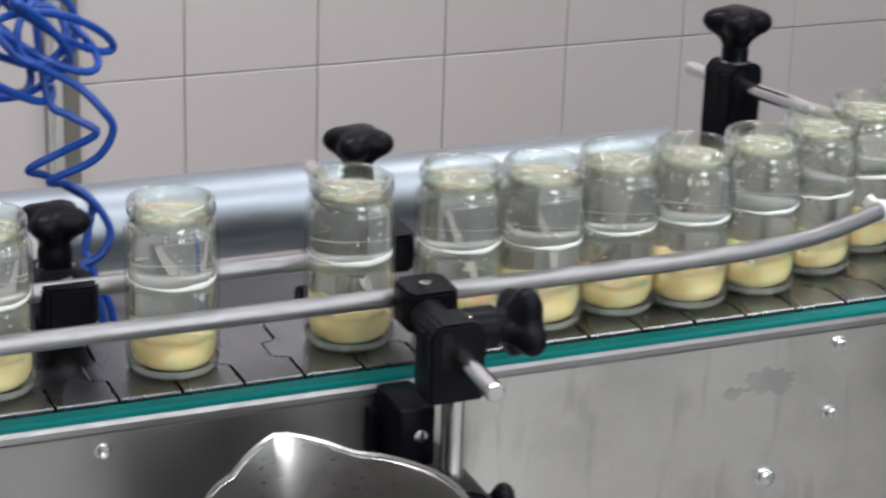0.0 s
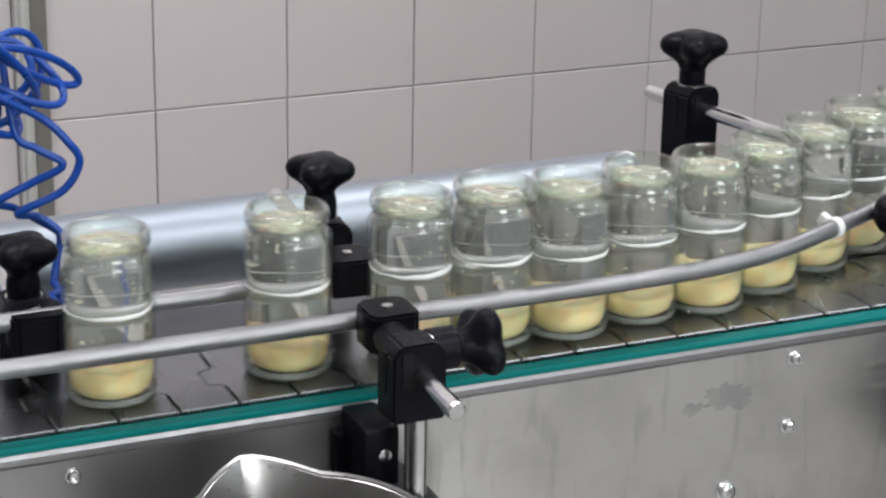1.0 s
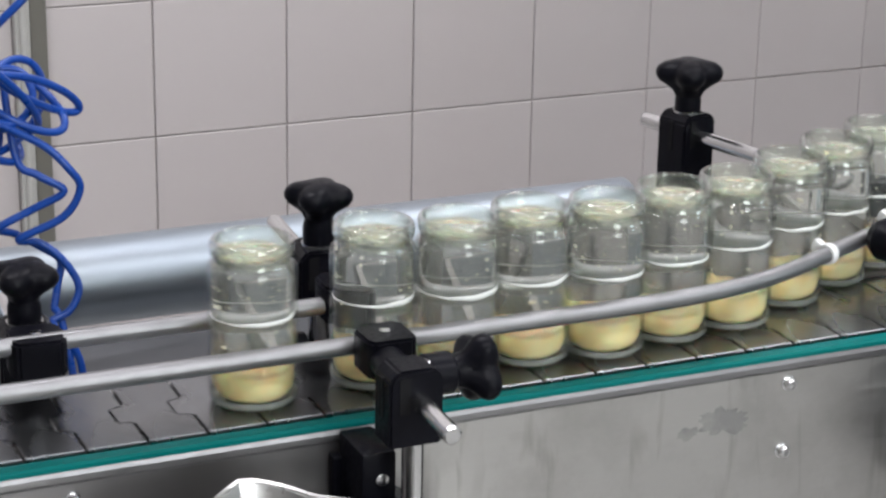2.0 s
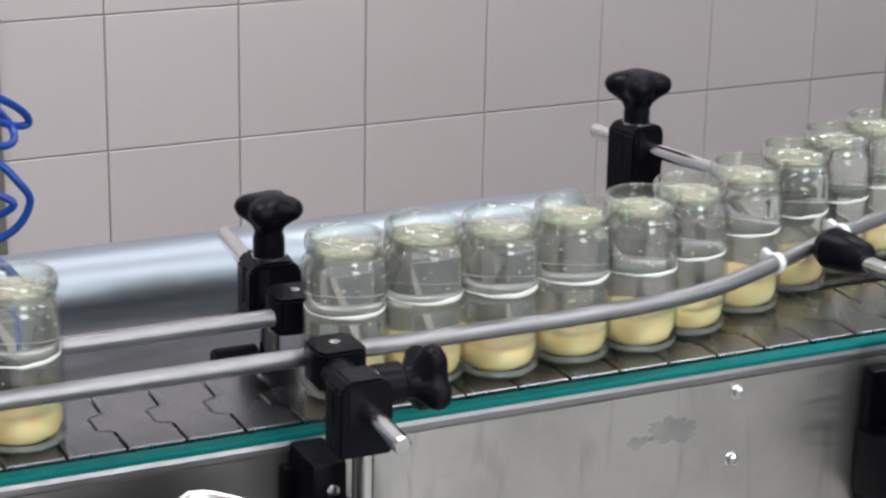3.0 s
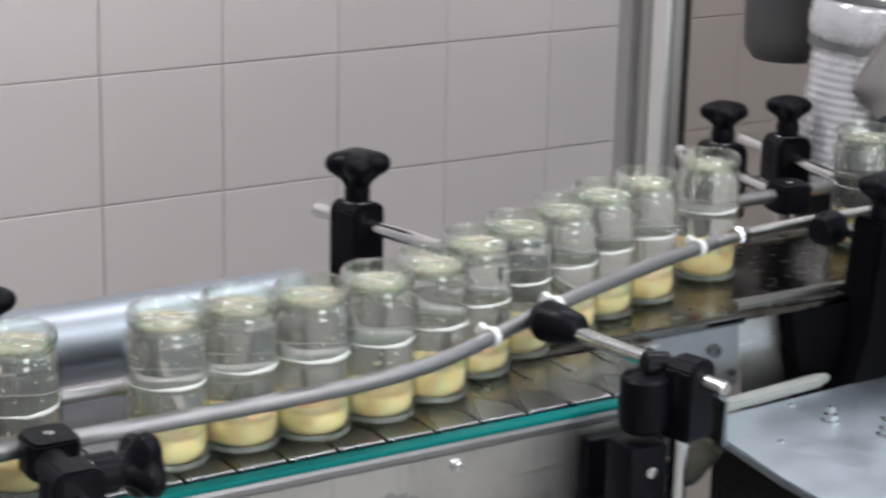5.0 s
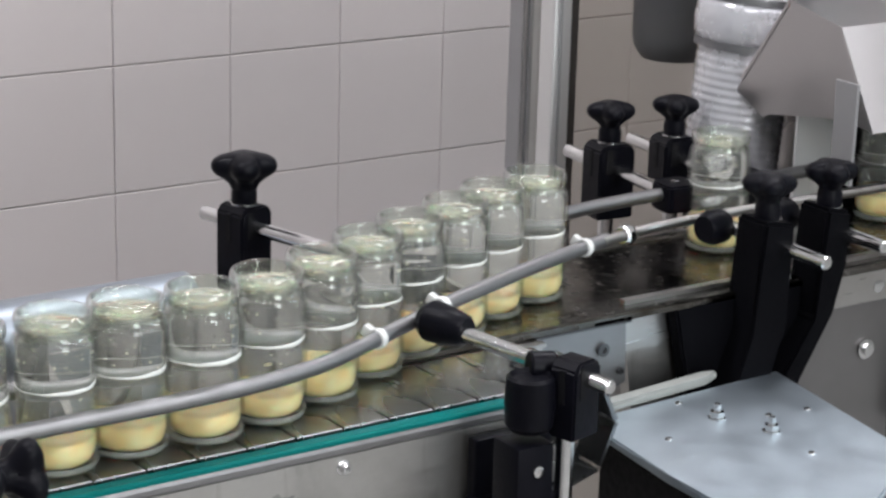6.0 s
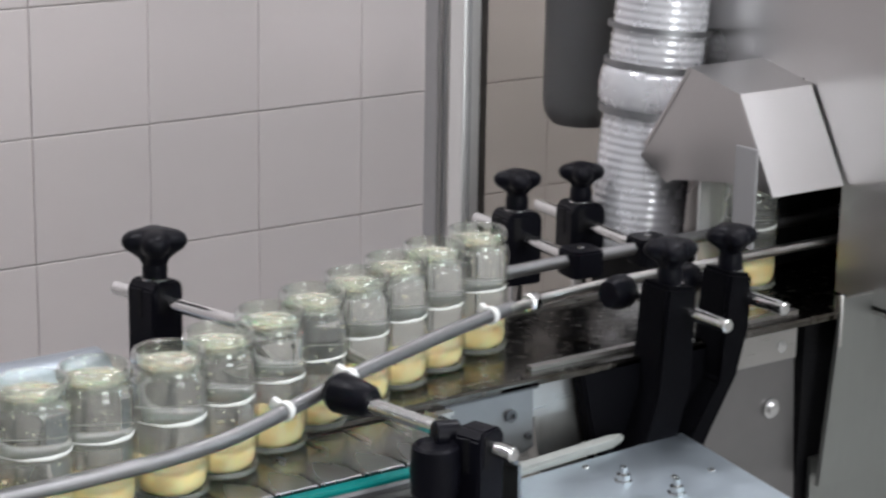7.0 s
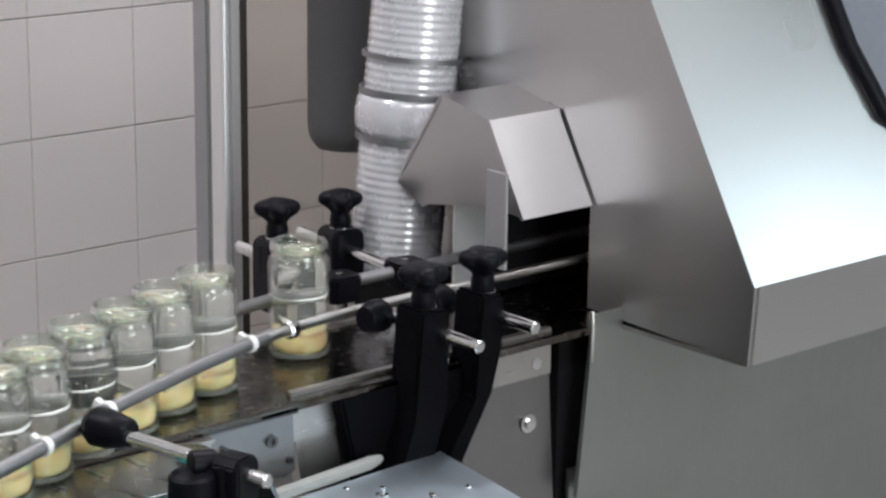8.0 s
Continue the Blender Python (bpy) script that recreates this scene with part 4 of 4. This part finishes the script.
# ---- the jug before the conveyor ----
def build_jug():
    stand = thing("side_table", "small steel table before the conveyor", "table")
    part("tabletop", box(-0.75, -0.25, -2.2, -1.86, 0.6855, 0.7055, 0.004), STEEL, stand)
    for x in (-0.73, -0.27):
        for y in (-2.18, -1.88):
            part("leg", box(x - 0.012, x + 0.012, y - 0.012, y + 0.012, 0, 0.6855, 0.002), STEEL, stand)
    j = thing("steel_jug", "stainless steel measuring jug with a pouring lip", "jug", at=pose(-0.472, -1.937, 0.7055))
    own = bmesh.new()
    steps, rings = 64, []
    lip = radians(93.5)
    for r, z, q in ((0.0, 0.0, 0), (0.059, 0.0, 0), (0.062, 0.004, 0), (0.067, 0.1, 0.15), (0.069, 0.165, 0.65), (0.0697, 0.178, 1.0), (0.0709, 0.1793, 1.0), (0.0713, 0.178, 1.0),
                    (0.069, 0.1765, 1.0), (0.0677, 0.163, 0.65), (0.0658, 0.1, 0.15), (0.06, 0.006, 0), (0.0, 0.004, 0)):
        ring = []
        for k in range(steps):
            a = 2 * math.pi * k / steps
            d = abs((a - lip + math.pi) % (2 * math.pi) - math.pi)
            out = max(0.0, 1 - d / 0.52) * q
            ring.append(own.verts.new(((r + 0.014 * out) * math.cos(a), (r + 0.014 * out) * math.sin(a), z + 0.008 * out * min(1.0, z / 0.165))))
        rings.append(ring)
    for a, b in zip(rings, rings[1:]):
        for k in range(steps):
            own.faces.new((a[k], a[(k + 1) % steps], b[(k + 1) % steps], b[k]))
    bmesh.ops.remove_doubles(own, verts=own.verts, dist=0.0002)
    part("body", own, STEEL, j, smooth=16)
    part("handle", tube([(0.052, -0.043, 0.16), (0.081, -0.067, 0.15), (0.088, -0.073, 0.1), (0.076, -0.063, 0.05), (0.048, -0.04, 0.04)], 0.006), COVER, j, smooth=True)


build_jug()


# ---- the drive cover ----
def build_drive_box():
    b = thing("drive_cover", "flat galvanised steel box over the drive, with two nuts on top", "machine cover", at=pose(0.377, -1.724, 0, 0, 0, 0))
    top = [(0.0, 0.0), (-0.207, -0.012), (-0.219, -0.13), (-0.224, -0.27), (-0.2, -0.285), (-0.033, -0.19)]
    part("lid", prism(top, 0.828, 0.835, bevel=0.002), GALV, b, "galvanised lid with scratches")
    part("base", prism([(-0.003, -0.003), (-0.195, -0.02), (-0.207, -0.13), (-0.212, -0.265), (-0.2, -0.28), (-0.036, -0.187)], 0.0, 0.828), DARK, b)
    part("front_sheet", prism([(-0.035, -0.189), (-0.2, -0.283), (-0.2, -0.2805), (-0.037, -0.1872)], 0.55, 0.8278), LOWER, b)
    part("side_sheet", prism([(-0.001, -0.002), (-0.0345, -0.188), (-0.0362, -0.1865), (-0.003, -0.0035)], 0.55, 0.8278), LOWER, b)
    part("seal_strip", prism([(-0.226, -0.016), (-0.075, 0.001), (-0.06, 0.005), (-0.056, 0.01), (-0.07, 0.014), (-0.223, -0.002)], 0.8352, 0.8425, bevel=0.002), STRIP, b, "grey rubber seal strip")
    for x, y, s in ((-0.097, -0.102, 1.0), (-0.115, -0.06, 1.0)):
        part("nut", lathe([(0, 0), (0.0075, 0), (0.0075, 0.0012), (0.0058, 0.0014), (0.0058, 0.006), (0.003, 0.0065), (0.003, 0.012), (0, 0.0125)], 6, m=pose(x, y, 0.835)), CHROME, b)
    for x, y in ((-0.175, -0.075), (-0.075, -0.075), (-0.04, -0.08), (-0.1, -0.15), (-0.12, -0.02)):
        part("rivet", lathe([(0, 0), (0.003, 0), (0.0025, 0.001), (0, 0.0014)], 12, m=pose(x, y, 0.835)), CHROME, b, smooth=True)


build_drive_box()


# ---- the machine ----
def sheet(points, thick, mat, name, parent, label=""):
    """A flat plate through coplanar points, with thickness behind it."""
    own = bmesh.new()
    pts = [Vector(p) for p in points]
    n = (pts[1] - pts[0]).cross(pts[2] - pts[0]).normalized() * thick
    a, b = [own.verts.new(p) for p in pts], [own.verts.new(p - n) for p in pts]
    own.faces.new(a)
    own.faces.new(b[::-1])
    for k in range(len(a)):
        q = (k + 1) % len(a)
        own.faces.new((a[k], b[k], b[q], a[q]))
    return part(name, own, mat, parent, label)


def build_machine():
    mc = thing("steam_machine", "stainless steel jar machine with sloping cover and entry hood", "machine")
    X = 0.62
    # end plate with a mouth for the jars
    rim = [(-1.725, 1.203), (-1.861, 0.967), (-1.857, 0.894), (-1.655, 0.902), (-1.655, 1.0), (-1.60, 1.09), (-1.50, 1.09), (-1.47, 1.0), (-1.47, 0.9), (-1.398, 0.9), (-1.398, 1.75), (-1.41, 1.75)]
    part("end_plate", prism(rim, X, X + 0.004, m=YZ), COVER, mc, "plain brushed end plate")
    # sloping front cover
    top, low = (-1.41, 1.75), (-1.861, 0.967)
    part("front_cover", prism([top, low, (-1.857, 0.894), (-1.85, 0.894), (-1.853, 0.966), (-1.405, 1.745)], X - 0.003, 1.7, m=YZ), COVER, mc, "polished sloping front cover")
    part("roof", box(X, 1.7, -1.41, -1.396, 1.746, 1.752), COVER, mc)
    part("under_plate", box(X, 1.7, -1.852, -1.66, 0.892, 0.896), STEEL, mc)
    # dark window in the cover
    d = (Vector((0, low[0], low[1])) - Vector((0, top[0], top[1]))).normalized()
    nrm = Vector((0, -d.z, d.y)) * (1 if -d.z < 0 else -1)

    def on(x, s, lift):
        p = Vector((x, top[0], top[1])) + d * s + nrm * lift
        return p
    length = (Vector((0, low[0], low[1])) - Vector((0, top[0], top[1]))).length
    frame_pts = [on(0.85, 0.1, 0.004), on(0.85, length - 0.2, 0.004), on(0.865, length - 0.13, 0.004), on(0.92, length - 0.09, 0.004), on(1.5, length - 0.09, 0.004)]
    part("window_seal", tube(frame_pts, 0.009), BLACK, mc, "black rubber window seal", smooth=True)
    sheet([on(0.853, 0.1, 0.003), on(0.853, length - 0.2, 0.003), on(0.868, length - 0.132, 0.003), on(0.923, length - 0.092, 0.003), on(1.5, length - 0.092, 0.003), on(1.5, 0.1, 0.003)],
          0.002, GREYP, "window", mc, "dark inspection window")
    # entry hood
    part("hood_face", prism([(-1.66, 1.003), (-1.612, 1.086), (-1.545, 1.1), (-1.482, 1.006), (-1.52, 0.987), (-1.528, 0.992), (-1.59, 1.002), (-1.625, 1.006)], 0.53, 0.533, m=YZ), COVER, mc, "grey hood end")
    part("hood_front", prism([(-1.6605, 1.0025), (-1.6125, 1.0865), (-1.6095, 1.085), (-1.6575, 1.001)], 0.529, X - 0.003, m=YZ), HOOD, mc, "bright hood front")
    part("hood_top", prism([(-1.6125, 1.0865), (-1.545, 1.1005), (-1.545, 1.097), (-1.611, 1.083)], 0.529, X, m=YZ), COVER, mc)
    part("hood_back", prism([(-1.545, 1.1005), (-1.487, 1.018), (-1.49, 1.016), (-1.546, 1.097)], 0.529, X, m=YZ), COVER, mc)
    part("hood_side", box(0.534, 0.58, -1.562, -1.559, 0.903, 1.085), ALU, mc)
    # added black sheet that draws the shade inside the hood
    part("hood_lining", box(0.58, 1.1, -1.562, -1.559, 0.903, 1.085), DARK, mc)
    part("flap", box(0.515, 0.518, -1.652, -1.625, 0.955, 1.045, 0.0008), GREYALU, mc)
    # dark tunnel sheets, whose black stands in for shade behind the mouth
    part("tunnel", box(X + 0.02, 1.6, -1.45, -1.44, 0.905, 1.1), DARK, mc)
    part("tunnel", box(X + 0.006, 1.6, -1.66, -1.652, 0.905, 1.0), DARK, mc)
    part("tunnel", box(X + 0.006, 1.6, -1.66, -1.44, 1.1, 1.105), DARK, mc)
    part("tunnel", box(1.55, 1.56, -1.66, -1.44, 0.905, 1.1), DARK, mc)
    # lower body
    part("lower_panel", prism([(0.583, 0.912), (0.566, 0.738), (1.7, 0.702), (1.7, 0.893), (0.62, 0.893), (0.62, 0.912)], 1.697, 1.702, m=XZ), LOWER, mc, "dull steel lower panel")
    part("skirt_panel", prism([(0.57, 0.76), (0.57, 0.05), (1.7, 0.05), (1.7, 0.76)], 1.683, 1.687, m=XZ), LOWER, mc, "dull steel skirt panel")
    # added dark box for the shadow behind the lower panels
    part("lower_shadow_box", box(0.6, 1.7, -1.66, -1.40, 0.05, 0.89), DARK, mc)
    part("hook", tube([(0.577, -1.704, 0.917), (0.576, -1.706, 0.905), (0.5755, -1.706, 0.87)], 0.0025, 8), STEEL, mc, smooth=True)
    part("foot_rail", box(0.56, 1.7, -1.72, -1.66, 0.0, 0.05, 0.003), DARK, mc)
    # dark strip in place of the shaded gap beside the transfer panel
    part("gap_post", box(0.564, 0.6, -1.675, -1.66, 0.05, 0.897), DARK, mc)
    # rear wall and body behind
    part("back_plate", box(X, 1.7, -1.399, -1.394, 0.0, 1.745), COVER, mc)


build_machine()


def build_duct():
    d = thing("ribbed_duct", "clear ribbed plastic suction duct with steel hose clamps", "duct")
    a, b = Vector((0.553, -1.45, 0.905)), Vector((0.598, -1.452, 1.35))
    prof = []
    n = 60
    length = (b - a).length
    for k in range(n * 4 + 1):
        prof.append((0.046 + 0.0005 * math.sin(2 * math.pi * k / 4) - 0.002 * (k / (n * 4)), length * k / (n * 4)))
    prof += [(r - 0.004, z) for r, z in prof[::-1]]
    m = Matrix.Translation(a) @ (b - a).to_track_quat("Z", "Y").to_matrix().to_4x4()
    part("hose", lathe(prof, 36, m=m, close=True), DUCT, d, "clear ribbed hose", smooth=60)
    for s, hgt in ((0.135, 0.0035), (0.18, 0.003), (0.215, 0.0025)):
        part("hose_clamp", lathe([(0.0475, s - hgt), (0.0495, s - hgt), (0.0495, s + hgt), (0.0475, s + hgt)], 40, m=m, close=True), TRAY, d, "dull steel hose clamp", smooth=True)
    part("cuff", lathe([(0.045, 0.137), (0.0485, 0.139), (0.0512, 0.144), (0.052, 0.157), (0.0512, 0.171), (0.0485, 0.176), (0.045, 0.178)], 40, m=m, close=True), DUCT, d, smooth=60)
    part("clamp_screw", rod(m @ Vector((0.02, -0.05, 0.158)), m @ Vector((0.05, -0.042, 0.158)), 0.006), CHROME, d, smooth=True)
    part("stand", box(0.53, 0.594, -1.5, -1.415, 0.0, 0.905, 0.004), DARK, d)
    part("upper_hose", tube([b, b + Vector((0.008, 0.02, 0.1)), b + Vector((0.016, 0.08, 0.35)), (0.63, -1.34, 2.2)], 0.045, 24), DUCT, d, smooth=True)


build_duct()


def build_enclosure():
    e = thing("machine_enclosure", "aluminium-framed enclosure with brown-tinted acrylic panels", "enclosure")
    # corner post before, upright behind, and the side panel between them
    part("post", box(0.507, 0.529, -1.23, -1.205, 0, 2.2, 0.003), ALU, e, "bright aluminium corner post")
    # grey strip on the face, drawn for the shade in the post's groove
    part("groove", box(0.513, 0.516, -1.2312, -1.2295, 0, 2.2), GREYALU, e)
    part("seal", box(0.5292, 0.539, -1.228, -1.21, 0, 2.2, 0.001), RUBBER, e, "dark brown rubber seal")
    for x0, x1, dy, mat in ((0.954, 0.959, 0.0, GREYALU), (0.9592, 0.968, 0.006, ALU), (0.9682, 0.973, 0.0, GREYALU), (0.9732, 0.986, 0.004, ALU)):
        part("upright_profile", box(x0, x1, -0.56 + dy, -0.53, 0, 2.2, 0.001), mat, e)
    p = part("panel", prism([(0.515, -1.2045), (0.518, -1.2045), (0.983, -0.562), (0.98, -0.562)], 0.0, 2.2), PLEXI, e, "brown-tinted acrylic side panel")
    p.visible_shadow = False
    p = part("panel", box(0.5405, 1.9, -1.221, -1.217, 0, 2.2), PLEXI, e, "brown-tinted acrylic panel")
    p.visible_shadow = False


build_enclosure()


def build_tank():
    t = thing("hanging_tank", "slate grey rounded tank hanging behind the duct", "tank", at=pose(0.842, -1.02, 0))
    part("shell", lathe([(0, 0.918), (0.04, 0.922), (0.049, 0.935), (0.051, 0.95), (0.051, 1.6), (0.05, 1.62), (0, 1.62)], 32), GREYP, t, smooth=True)
    part("bracket", box(-0.01, 0.01, 0.05, 0.122, 1.3, 1.36), GREYP, t)


build_tank()


# ---- tiles of the wall ----
TILE_SIDE, JOINT = 0.2, 0.0018


def tile_mesh(w, h):
    bm = box(-w / 2, w / 2, 0.0, 0.008, -h / 2, h / 2)
    front = [f for f in bm.faces if f.normal.y < -0.9]
    bmesh.ops.bevel(bm, geom=[e for f in front for e in f.edges], offset=0.0012, segments=1, affect="EDGES")
    me = bpy.data.meshes.new("tile")
    bmesh.ops.recalc_face_normals(bm, faces=bm.faces)
    bm.to_mesh(me)
    bm.free()
    me.materials.append(TILE)
    return me


def build_tiles():
    rnd = random.Random(3)
    full = tile_mesh(TILE_SIDE - JOINT, TILE_SIDE - JOINT)
    fine = tile_mesh(TILE_SIDE - 0.0008, TILE_SIDE - JOINT)
    low = tile_mesh(TILE_SIDE - JOINT, 0.138 - JOINT)
    rest_v, rest_f = [], []
    base = [v.co.copy() for v in full.vertices]
    for c in range(-15, 20):
        for r in range(-1, 15):
            x = 0.2 * c + 0.1
            z = 0.238 + 0.2 * r if r >= 0 else 0.069
            if z > CEILING_Z - 0.1:
                continue
            near = -4 <= c <= 9 and 0 <= r <= 5
            tilt = Matrix.Translation((x, 0.0, z)) @ pose(0, 0, 0, rnd.uniform(-0.12, 0.12), 0, rnd.uniform(-0.12, 0.12))
            if near or r < 0:
                ob = new("tile", low if r < 0 else fine if c >= 3 else full)
                ob.parent = wall_north
                ob.matrix_basis = tilt
            else:
                k = len(rest_v)
                rest_v += [tuple(tilt @ v) for v in base]
                rest_f += [tuple(k + i for i in p.vertices) for p in full.polygons]
    me = bpy.data.meshes.new("tiles")
    me.from_pydata(rest_v, [], rest_f)
    me.materials.append(TILE)
    ob = new("tiles", me)
    ob.parent = wall_north
    tagged(ob, kind="stuff")


build_tiles()
build_slats()


# ---- what moves ----
def motions():
    times = (0, 0.5, 1, 1.5, 2, 2.2, 3.3, 3.5, 4, 4.5, 5, 5.2, 6.3, 6.5, 7, 7.5, 8)
    along = {
        "l": (0.1034, 0.1175, 0.1499, 0.1605, 0.1790, 0.1871, 0.2573, 0.2655, 0.2838, 0.3720, 0.4520, 0.4850, 0.6680, 0.7020, 0.7850, 0.8650, 0.9450),
        "k": (0.0347, 0.0481, 0.0825, 0.0942, 0.1129, 0.1208, 0.1919, 0.2008, 0.2195, 0.2410, 0.2738, 0.2947, 0.4590, 0.4828, 0.5688, 0.6418, 0.7238),
        "j": (-0.0151, -0.0044, 0.0303, 0.0432, 0.0592, 0.0680, 0.1413, 0.1502, 0.1684, 0.1839, 0.1923, 0.1934, 0.1972, 0.2014, 0.2448, 0.2726, 0.3251),
        "i": (-0.0676, -0.0562, -0.0199, -0.0062, 0.0089, 0.0176, 0.0923, 0.1018, 0.1199, 0.1319, 0.1401, 0.1410, 0.1436, 0.1473, 0.1877, 0.1989, 0.2053),
        "h": (-0.1213, -0.1093, -0.0751, -0.0619, -0.0434, -0.0342, 0.0412, 0.0505, 0.0664, 0.0795, 0.0894, 0.0907, 0.0956, 0.0998, 0.1386, 0.1446, 0.1500),
        "g": (-0.1753, -0.1636, -0.1279, -0.1164, -0.0996, -0.0907, -0.0141, -0.0039, 0.0138, 0.0261, 0.0342, 0.0357, 0.0417, 0.0460, 0.0878, 0.0971, 0.0975),
        "f": (-0.2251, -0.2145, -0.1789, -0.1674, -0.1506, -0.1417, -0.0701, -0.0620, -0.0397, -0.0253, -0.0153, -0.0138, -0.0075, -0.0031, 0.0350, 0.0417, 0.0470),
        "e": (-0.2794, -0.2682, -0.2327, -0.2213, -0.2035, -0.1947, -0.1184, -0.1092, -0.0908, -0.0792, -0.0683, -0.0670, -0.0616, -0.0577, -0.0162, -0.0113, -0.0078),
        "d": (-0.3309, -0.3195, -0.2828, -0.2704, -0.2550, -0.2461, -0.1695, -0.1602, -0.1422, -0.1290, -0.1196, -0.1183, -0.1131, -0.1087, -0.0725, -0.0624, -0.0533),
        "c": (-0.4010, -0.3705, -0.3389, -0.3237, -0.3073, -0.2989, -0.2246, -0.2157, -0.1989, -0.1809, -0.1734, -0.1721, -0.1675, -0.1631, -0.1218, -0.1198, -0.1092),
        "b": (-0.5111, -0.4666, -0.4187, -0.3748, -0.3608, -0.3517, -0.2735, -0.2638, -0.2457, -0.2323, -0.2239, -0.2231, -0.2207, -0.2168, -0.1787, -0.1679, -0.1574),
        "a": (-0.6175, -0.5745, -0.5285, -0.4835, -0.4403, -0.4197, -0.3288, -0.3183, -0.3023, -0.2859, -0.2776, -0.2765, -0.2723, -0.2681, -0.2259, -0.2152, -0.2046),
        "z": (-0.8345, -0.7883, -0.7420, -0.6958, -0.6495, -0.6310, -0.5293, -0.5153, -0.4718, -0.4172, -0.3753, -0.3593, -0.3293, -0.3254, -0.2820, -0.2713, -0.2607),
    }
    # how far each jar stands off the line, at four times
    across = {
        "l": (0.0040, 0.0040, 0.0030, 0.0030),
        "k": (0.0000, 0.0005, 0.0011, 0.0030),
        "j": (0.0040, 0.0040, 0.0007, 0.0040),
        "i": (0.0010, 0.0033, 0.0038, 0.0036),
        "h": (-0.0007, 0.0025, -0.0007, 0.0035),
        "g": (-0.0014, -0.0004, 0.0029, 0.0007),
        "f": (0.0039, 0.0040, 0.0022, 0.0018),
        "e": (-0.0032, -0.0022, -0.0040, 0.0013),
        "d": (0.0032, 0.0033, -0.0022, -0.0003),
        "c": (0.0033, -0.0033, -0.0026, -0.0037),
        "b": (-0.0024, 0.0032, 0.0033, -0.0009),
        "a": (-0.0003, -0.0016, -0.0040, -0.0040),
        "z": (-0.0040, -0.0040, -0.0018, -0.0006),
    }
    for name, row in along.items():
        rows = dict(zip(times, row))
        lean = LEAN if name == "f" else {}
        for t in lean:
            if t not in rows:
                rows[t] = float(np.interp(t, times, row))
        keyed = []
        for t in sorted(rows):
            x, a = rows[t], lean.get(t, 0.0)
            u = abs(a) / 10.0
            side = float(np.interp(t, (0, 2, 4.5, 7.5), across[name])) + float(np.interp(x, (-0.02, 0.08, 0.2, 0.3), (0, 0.002, 0.002, 0.005)))
            keyed.append((t, pose(x + 0.009 * u, line_y(x) + side + 0.012 * u, BELT_Z + 0.026 * math.sin(radians(abs(a))), 0, a, 0)))
        walk(jars[name], keyed)
    for ob, s in slats:
        rows = []
        for k in range(17):
            t = k * 0.5
            rows.append((t, slat_pose(s + SPEED * t)))
        walk(ob, rows)


LEAN = {2.2: 0.0, 3.3: -2.0, 3.5: -9.5, 3.7: -10.0, 4: -7.0, 4.1: -6.5, 4.3: -3.0, 4.5: 0.0}
motions()
